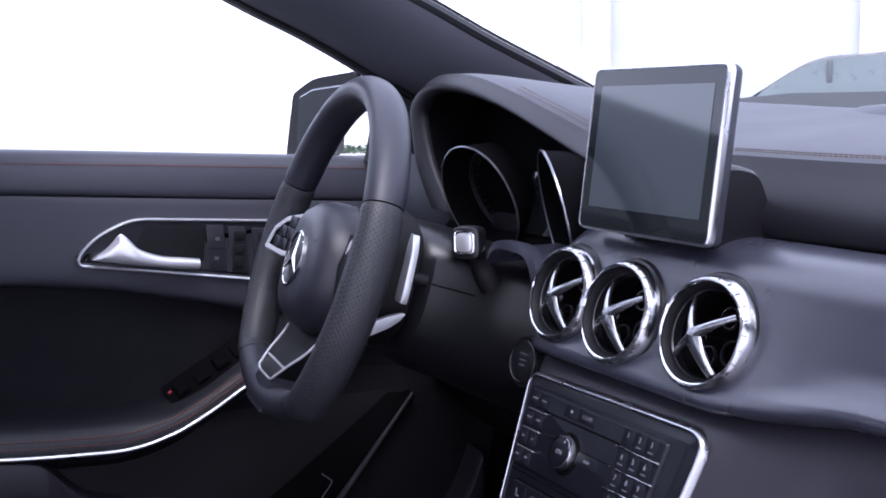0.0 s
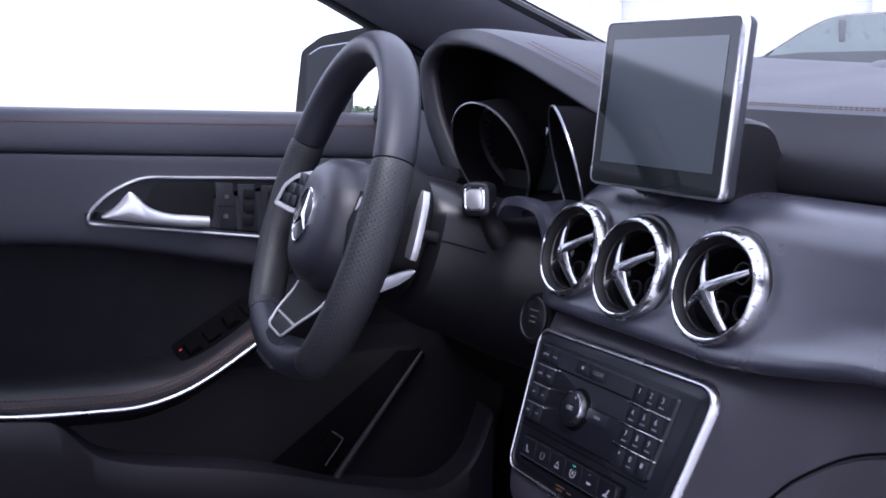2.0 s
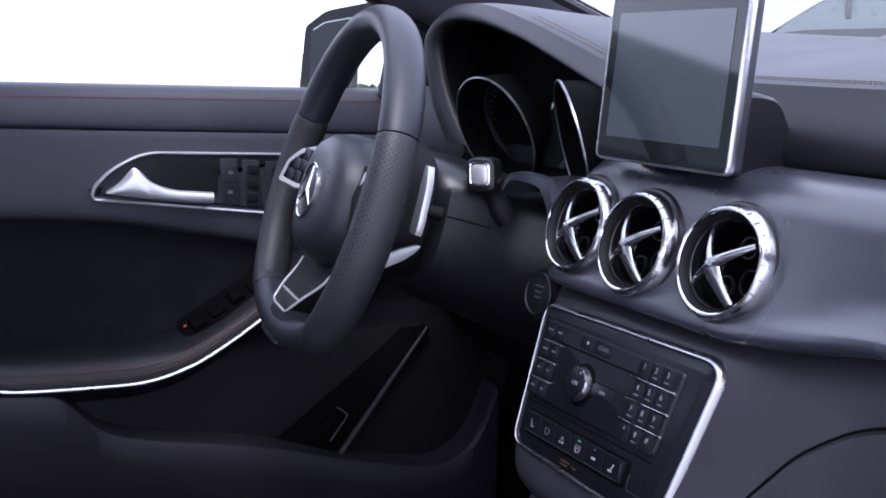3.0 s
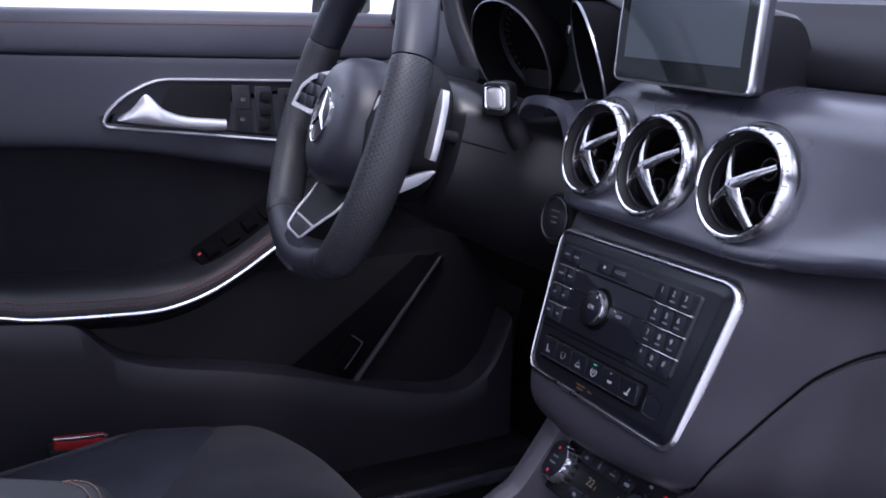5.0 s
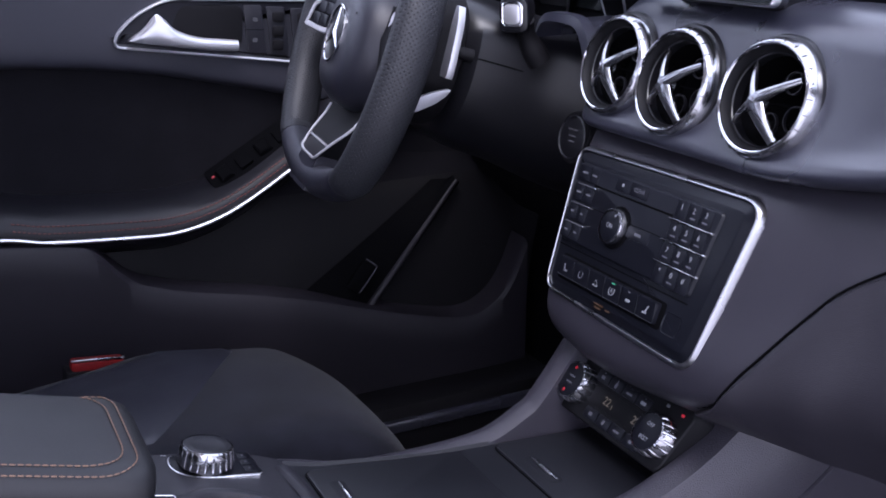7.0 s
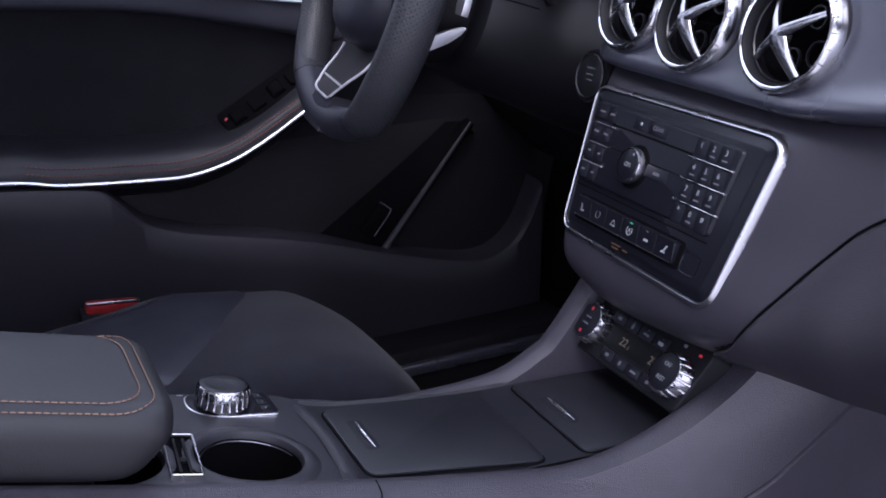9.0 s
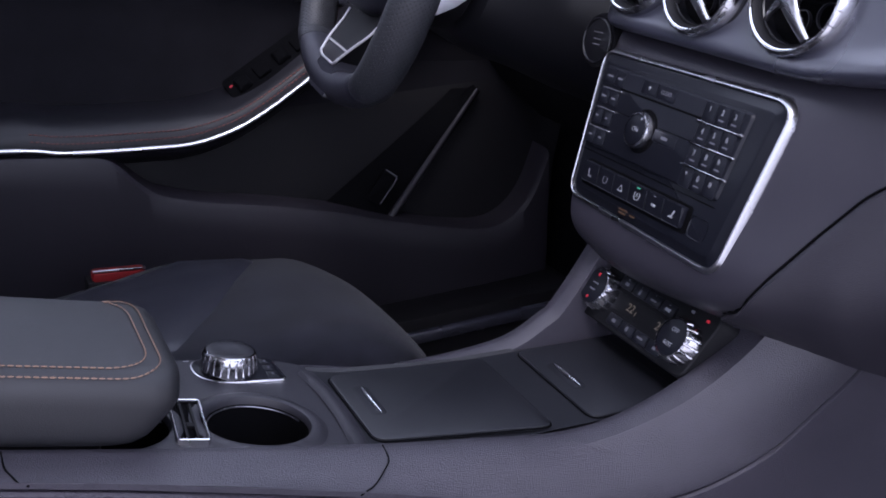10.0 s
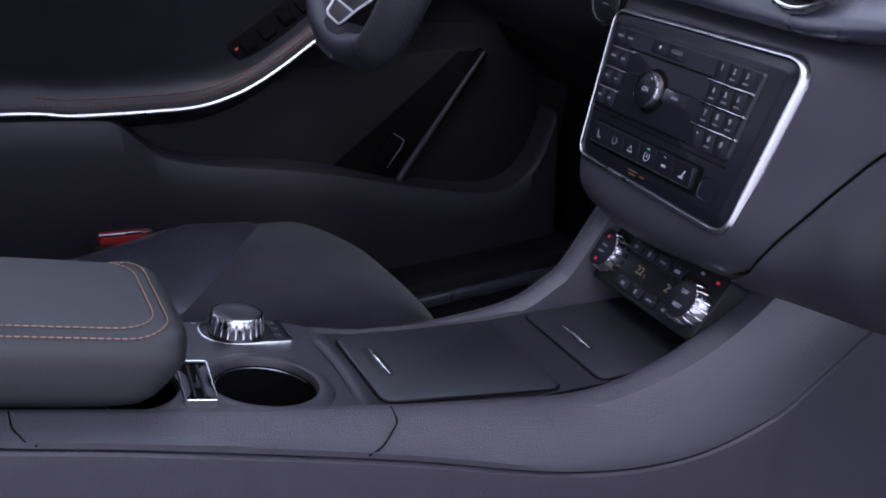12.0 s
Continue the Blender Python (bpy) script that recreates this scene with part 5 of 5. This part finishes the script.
pull = thing("column_lock_lever", "small black lever with metal pin under the column", "lever", pose(-0.395, 0.05, 0.674, 0, 0, 0))
part("lever", sweep(spline([(0.03, 0.02, 0.012), (0.0, 0, 0), (-0.02, -0.006, -0.004)], 8), 0.0055, 8), DARK, pull)
part("pin", disc(0.004, 0.004, 0, 0.006, 12, 0.001), SILVER, pull, m=pose(0.006, -0.004, 0.002, 70, 0, 30))

# ---- driver's door ----
door = thing("driver_door", "closed black driver door with padded armrest and chrome strips", "car door")


def door_prof(y):
    b = 0.951 - 0.058 * (y + 0.407)
    c = 0.896 - 0.076 * (y + 0.411)
    d = float(np.interp(y, [-1.2, -0.42, -0.28, -0.115, 0.05, 0.2], [0.83, 0.786, 0.768, 0.727, 0.68, 0.64]))
    return b, c, d


ys = [-1.15, -0.8, -0.55, -0.42, -0.3, -0.2, -0.1, 0.0, 0.1, 0.2]
up_rows, mid_rows, rec_rows = [], [], []
for y in ys:
    b, c, d = door_prof(y)
    up_rows.append([(-0.765, y, b - 0.03), (-0.750, y, b - 0.004), (-0.735, y, b), (-0.715, y, b - 0.001), (-0.704, y, b - 0.008), (-0.700, y, b - 0.020), (-0.699, y, c + 0.02), (-0.701, y, c + 0.006), (-0.706, y, c + 0.001), (-0.716, y, c)])
    mid_rows.append([(-0.714, y, c + 0.001), (-0.705, y, c - 0.001), (-0.701, y, c - 0.006), (-0.698, y, c * 0.6 + d * 0.4), (-0.697, y, c * 0.25 + d * 0.75), (-0.699, y, d + 0.008), (-0.706, y, d - 0.001), (-0.725, y, d - 0.006)])
    rec_rows.append([(-0.716, y, d + 0.002), (-0.722, y, d - 0.02), (-0.728, y, d - 0.06), (-0.728, y, 0.62), (-0.72, y, 0.58)])
part("upper_pad", loft(up_rows, 40, 30), DOORPAD, door, "padded upper door trim")
part("middle_panel", loft(mid_rows, 40, 24), DOORSKIN, door)
part("recess_panel", loft(rec_rows, 40, 20), SUEDE, door, "dark microfibre door inlay")
stitch_path = [Vector((-0.7, y, door_prof(y)[0] - 0.0165)) + Vector((0.0006, 0, 0)) for y in np.linspace(-1.1, 0.15, 80)]
part("seam_stitching", stitches(stitch_path, 0.0045, 0.0015, 0.0007, (1, 0, 0)), REDTHREAD, door, "dark red stitching")

STRIP = [(-1.15, 0.64), (-0.8, 0.618), (-0.515, 0.594), (-0.436, 0.580), (-0.338, 0.571), (-0.282, 0.569), (-0.231, 0.579), (-0.186, 0.598), (-0.131, 0.629), (-0.08, 0.660), (-0.02, 0.695), (0.06, 0.72)]
rows = []
for y, z in STRIP:
    t = 0.030 if y < -0.25 else 0.030 - 0.004
    rows.append([(-0.735, y, z + t + 0.014), (-0.715, y, z + t + 0.012), (-0.69, y, z + t + 0.008), (-0.671, y, z + t), (-0.659, y, z + 0.018), (-0.655, y, z + 0.006), (-0.657, y, z - 0.003), (-0.664, y, z - 0.012), (-0.685, y, z - 0.024), (-0.715, y, z - 0.034)])
part("armrest", loft(rows, 90, 34), DOORARM, door, "padded black armrest sweeping up to the dashboard")
sp = spline([(-0.6535, y, z) for y, z in STRIP], 120)
part("chrome_strip", sweep(sp, 0.0029, 12), SATIN, door, "bright chrome strip under the armrest")
for dz, dx in ((0.0115, 0.0000), (0.0195, -0.0050)):
    part("seam_stitching", stitches([p + Vector((dx, 0, dz)) for p in sp[25:]], 0.0042, 0.0016, 0.0008, (1, 0, 0)), REDTHREAD, door, "dark red stitching")
# door pull in its chrome-framed recess
HM = basis((-0.6945, -0.200, 0.812), (0, 1, -0.09), (0, 0.09, 1))
frame_loop = rounded([(-0.1265, -0.022), (0.17, -0.0435), (0.17, 0.0445), (-0.062, 0.0415), (-0.104, 0.018), (-0.1255, -0.006)], [0.009, 0.004, 0.004, 0.022, 0.016, 0.010], 6)
handle = part("handle_frame", skin([lift(frame_loop, -0.004), lift(frame_loop, 0.003), lift(shrink(frame_loop, 0.0016), 0.0046), lift(shrink(frame_loop, 0.0034), 0.0030), lift(shrink(frame_loop, 0.0038), -0.004)]), SILVER, door, "silver frame round the door pull", m=HM)
part("handle_recess", skin([lift(shrink(frame_loop, 0.0034), 0.0016), lift(shrink(frame_loop, 0.0048), 0.0010), lift(shrink(frame_loop, 0.0062), 0.0006)], caps=(False, True)), PLATE, handle)
part("handle_bowl", skin([lift(rounded([(-0.06, -0.008), (0.035, -0.018), (0.035, 0.034), (-0.045, 0.032)], 0.012), 0.0008), lift(rounded([(-0.056, -0.004), (0.033, -0.014), (0.033, 0.031), (-0.042, 0.029)], 0.011), 0.0012)], caps=(False, True)), DARK, handle)
upper_edge = spline([(-0.1085, -0.0108, 0), (-0.0918, 0.0031, 0), (-0.0800, 0.0180, 0), (-0.0743, 0.0212, 0), (-0.0656, 0.0149, 0), (-0.0518, 0.0028, 0), (-0.0265, -0.0049, 0), (0.0013, -0.0069, 0), (0.0255, -0.0082, 0)], 41)
loops = []
for p in upper_edge:
    q = Vector((p.x, -0.0128 - 0.0100 * min(1.0, max(0.0, (p.x + 0.108) / 0.11)) ** 0.8, 0))
    out = 0.006 + 0.011 * min(1.0, max(0.0, (p.x + 0.109) / 0.05))
    loops.append([q.lerp(p, f) + Vector((0, 0, out + h)) for f, h in ((0.0, -0.007), (0.02, -0.002), (0.12, 0.0012), (0.35, 0.0030), (0.65, 0.0026), (0.9, 0.0004), (1.0, -0.003), (0.95, -0.007))])
part("door_pull", skin(loops, caps=(True, True)), SILVER, handle, "satin silver door pull")
for i, (x, w) in enumerate(((0.051, 0.024), (0.081, 0.024), (0.118, 0.034))):
    pl = part("switch_plate", plate(rounded([(-w / 2 + 0.004, -0.030), (w / 2 + 0.004, -0.031), (w / 2 - 0.004, 0.031), (-w / 2 - 0.004, 0.031)], 0.003, 3), 0.0006, 0.0032, 0.0008), PLATE, handle, m=at(x, 0.006 - x * 0.04, 0))
    if i == 0:
        part("gap", block(w, 0.0008, 0.0004, 0, (0, 0, 0.0033)), VOID, pl)
        for y in (0.013, -0.013):
            part("symbol", block(0.006, 0.005, 0.0003, 0.001, (0, y, 0.0033)), FAINT, pl)
    else:
        for y in (0.018, 0.0, -0.018):
            part("button", plate(rounded(rect(w * 0.62, 0.013), 0.003, 3), 0.003, 0.0062, 0.001), DARK, pl, m=at(0, y))
# window switches on the rising armrest
WS = basis((-0.690, -0.165, 0.650), (0, 1, 0.55), (-0.75, -0.3, 0.62))
sw_base = part("window_switch_panel", plate(rounded(rect(0.135, 0.040), 0.006), -0.006, 0.0016, 0.001), VOID, door, m=WS)
for i, x in enumerate((-0.045, -0.015, 0.016, 0.045)):
    part("window_switch", skin([lift(rounded(rect(0.020, 0.022), 0.003), 0.001), lift(rounded(rect(0.019, 0.020), 0.003), 0.006), lift(rounded(rect(0.014, 0.015), 0.003), 0.0085 - 0.002 * (i % 2))], caps=(True, True)), VOID, sw_base, m=at(x, 0))
part("lamp", block(0.004, 0.0024, 0.0006, 0, (-0.060, 0.006, 0.0020)), REDLAMP, sw_base, "small lit red symbol")
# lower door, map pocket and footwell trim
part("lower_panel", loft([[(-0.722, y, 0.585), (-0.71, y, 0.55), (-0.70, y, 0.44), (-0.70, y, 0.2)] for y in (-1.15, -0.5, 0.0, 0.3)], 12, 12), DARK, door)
POCKET = [(-1.15, 0.66), (-0.75, 0.612), (-0.518, 0.584), (-0.43, 0.572), (-0.395, 0.565), (-0.378, 0.552), (-0.360, 0.531), (-0.340, 0.512), (-0.315, 0.500), (-0.27, 0.486), (-0.185, 0.466), (-0.10, 0.442), (-0.027, 0.417), (0.07, 0.388), (0.13, 0.378), (0.17, 0.392), (0.20, 0.425), (0.225, 0.48)]
pk = spline([(-0.655, y, z) for y, z in POCKET], 110)
part("map_pocket", skin([[p + Vector((-0.045, 0, 0.004)), p + Vector((-0.008, 0, 0.003)), p + Vector((0.0, 0, 0.0005)), p + Vector((0.004, 0, -0.007)), Vector((p.x + 0.003, p.y, p.z - 0.04)), Vector((-0.658, p.y, (p.z + 0.2) * 0.5)), Vector((-0.670, p.y, 0.2))] for p in pk], closed=False), MOULD, door, "grey moulded map pocket panel")

kick = thing("footwell_trim", "black footwell side trim with a diagonal rib, shade and lit edge put into colour", "trim", kind="structure")
top, bot = Vector((-0.688, 0.128, 0.578)), Vector((-0.676, -0.022, 0.412))
rows = []
for f in np.linspace(0, 1, 14):
    r = bot.lerp(top, f)
    w = 0.06 * (1 - f) ** 1.2 + 0.010
    rows.append([r + Vector((-0.02, -w - 0.02, 0.03 * (1 - f))), r + Vector((-0.012, -w * 0.8, 0.02 * (1 - f))), r + Vector((-0.003, -w * 0.25, 0.006)), r, r + Vector((-0.004, 0.008, -0.006)), r + Vector((-0.022, 0.012, -0.01))])
# near-black rib: footwell shade is put into its colour
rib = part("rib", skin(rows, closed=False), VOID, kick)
# lighter strip puts the rib's lit edge into the colour
part("rib_lit_edge", sweep([bot.lerp(top, f) + Vector((-0.0015, 0.002, -0.001)) for f in np.linspace(0, 1, 14)], [0.0062 - 0.003 * f for f in np.linspace(0, 1, 14)], 12), MOULD, rib)
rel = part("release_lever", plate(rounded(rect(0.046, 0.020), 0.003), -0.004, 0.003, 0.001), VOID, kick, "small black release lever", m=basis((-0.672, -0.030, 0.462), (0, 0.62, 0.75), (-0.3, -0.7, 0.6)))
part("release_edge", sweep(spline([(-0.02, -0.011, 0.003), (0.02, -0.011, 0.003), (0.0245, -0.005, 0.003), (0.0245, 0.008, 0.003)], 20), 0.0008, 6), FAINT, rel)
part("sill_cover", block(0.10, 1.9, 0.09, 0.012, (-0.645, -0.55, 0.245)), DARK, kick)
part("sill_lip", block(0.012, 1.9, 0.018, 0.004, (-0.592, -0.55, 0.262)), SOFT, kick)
# near-black panel stands in for shade deep in the footwell
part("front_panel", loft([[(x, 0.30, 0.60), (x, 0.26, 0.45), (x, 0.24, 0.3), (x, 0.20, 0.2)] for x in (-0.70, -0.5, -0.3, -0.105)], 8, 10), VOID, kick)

# unseen car side, added as something dark for the door mirror
flank = part("car_flank", loft([[(-0.80, y, 0.25), (-0.90, y, 0.55), (-0.88, y, 0.80), (-0.80, y, 0.92)] for y in (-1.8, -1.4, -1.0, -0.2, 0.25)], 12, 10), BLACK)
tagged(flank, "unseen dark outer skin of the car's side, added for mirror reflections", "car body", kind="structure")
mirror = thing("door_mirror", "black door mirror housing outside the driver window", "mirror", pose(-0.88, 0.085, 0.97))
ml = rounded([(-0.172, -0.062), (0.020, -0.062), (0.118, 0.002), (0.160, 0.074), (-0.030, 0.067), (-0.126, 0.045)], [0.012, 0.012, 0.012, 0.006, 0.025, 0.014], 6)
v3 = lambda L, y: [Vector((p.x, y, p.y)) for p in L]
shear = lambda L, y, k: [Vector((-0.126 + (p.x + 0.126) * (1 - k) if p.x > -0.126 else p.x, y, p.y)) for p in L]
part("housing", skin([v3(shrink(ml, 0.004), -0.010), v3(shrink(ml, 0.001), -0.010), v3(ml, -0.006), shear(ml, 0.02, 0.36), shear(shrink(ml, 0.004), 0.050, 0.70), shear(shrink(ml, 0.010), 0.070, 0.88)], caps=(True, True)), INNER, mirror, "black housing")
mg = rounded([(-0.090, -0.050), (0.015, -0.050), (0.105, 0.008), (0.130, 0.056), (-0.030, 0.050), (-0.090, 0.038)], 0.010, 5)
# low base colour stands in for the dark view this glass reflects
part("glass", skin([v3(mg, 0.004), v3(mg, 0.0), v3(shrink(mg, 0.002), -0.001)], caps=(True, True)), surface("darkened_mirror_glass", (0.16, 0.165, 0.18), 0.02, 1.0, vary=0.01, rough_vary=0.0), mirror, "mirror glass, its dark reflection put into the colour", smooth=False, m=pose(0, -0.0155, 0, -5, 0, 0))
part("foot", block(0.05, 0.05, 0.05, 0.008, (0.0, 0.03, -0.082)), BLACK, mirror)


# ---- driver's seat ----
seat = thing("driver_seat", "dark microfibre and leatherette driver seat cushion", "seat")
CROSS = [(-0.560, 0.36), (-0.552, 0.43), (-0.525, 0.464), (-0.48, 0.479), (-0.42, 0.488), (-0.35, 0.495), (-0.28, 0.502), (-0.22, 0.508), (-0.175, 0.508), (-0.145, 0.495), (-0.128, 0.455), (-0.122, 0.36)]


def seat_row(y):
    f = max(0.0, min(1.0, (y + 0.277) / 0.148))
    drop = 0.10 * f ** 2.4
    back = max(0.0, -0.45 - y) * 0.06
    sag = float(np.interp(y, [-0.5, -0.45, -0.40, -0.35, -0.30, -0.25, -0.20], [-0.018, -0.012, -0.008, 0.002, -0.006, -0.014, -0.010]))
    return [(x, y + 0.015 * math.cos((x + 0.345) * 7) * f, sag * min(1.0, max(0.0, (-0.36 - x) / 0.10)) + 0.30 + (z - 0.30 - back) * (1 - f ** 6 * 0.75) - drop * (z - 0.30) / 0.2) for x, z in CROSS]


part("cushion", loft([seat_row(y) for y in (-0.85, -0.6, -0.45, -0.36, -0.30, -0.25, -0.22, -0.195, -0.173, -0.153, -0.137, -0.129)], 50, 60), CLOTH, seat, "dark microfibre cushion")


def seat_z(x, y):
    r = seat_row(y)
    return float(np.interp(x, [p[0] for p in r], [p[2] for p in r]))


rows = []
for i in range(25):
    u = i / 24
    x = -0.49 + 0.30 * u
    yf = -0.25 - 0.15 * u ** 1.2
    rows.append([Vector((x, -0.84 + (yf + 0.84) * j / 24, seat_z(x, -0.84 + (yf + 0.84) * j / 24) + (0.004 if 0 < i < 24 and j < 24 else -0.004))) for j in range(25)])
part("insert", skin(rows, closed=False), LEATHER, seat, "smooth leatherette centre panel")
part("seat_base", block(0.40, 0.6, 0.13, 0.03, (-0.345, -0.52, 0.265)), DARK, seat)
# unseen backrest, made tall to darken the fascia's reflections
backrest = [[(x * (1 - w) - 0.345 * w, -0.80 - 0.22 * h + 0.03 * abs(x + 0.345) / 0.2, 0.45 + h * 0.75) for x in (-0.58, -0.5, -0.345, -0.19, -0.11)] for h, w in ((0, 0), (0.35, 0), (0.7, 0.1), (0.85, 0.4), (1.1, 0.45))]
part("backrest", loft(backrest, 12, 16, 0.08), LEATHER, seat)
latch = thing("belt_buckle", "red plastic buckle button beside the seat", "buckle", pose(-0.580, -0.408, 0.438, -6, 0, 0))
part("body", block(0.03, 0.075, 0.03, 0.004, (0, 0, -0.012)), DARK, latch)
part("button", block(0.022, 0.062, 0.022, 0.004, (0.002, 0.0, 0.002)), RED, latch, "red release button")
part("edge", block(0.004, 0.062, 0.003, 0.001, (0.010, 0.0, 0.0145)), SATIN, latch)

# ---- glazing ----
wind = part("window_1", loft([[(x, 0.72 - 0.06 * abs(x) ** 2, 0.955), (x, 0.15 - 0.06 * abs(x) ** 2, 1.135), (x, -0.40, 1.315)] for x in (-0.62, -0.3, 0.0, 0.3, 0.62)], 12, 12), PANE)
wind.visible_shadow = False
tagged(wind, "clear windscreen glass", "window", kind="structure")
side = part("window_2", loft([[(-0.755, y, 0.90), (-0.735, y, 1.05), (-0.68, y, min(1.27, 1.0 + max(0.05, (0.30 - y) * 0.5)))] for y in (-1.1, -0.6, -0.2, 0.0, 0.2)], 10, 8), PANE)
side.visible_shadow = False
tagged(side, "clear side window glass in the driver door", "window", kind="structure")
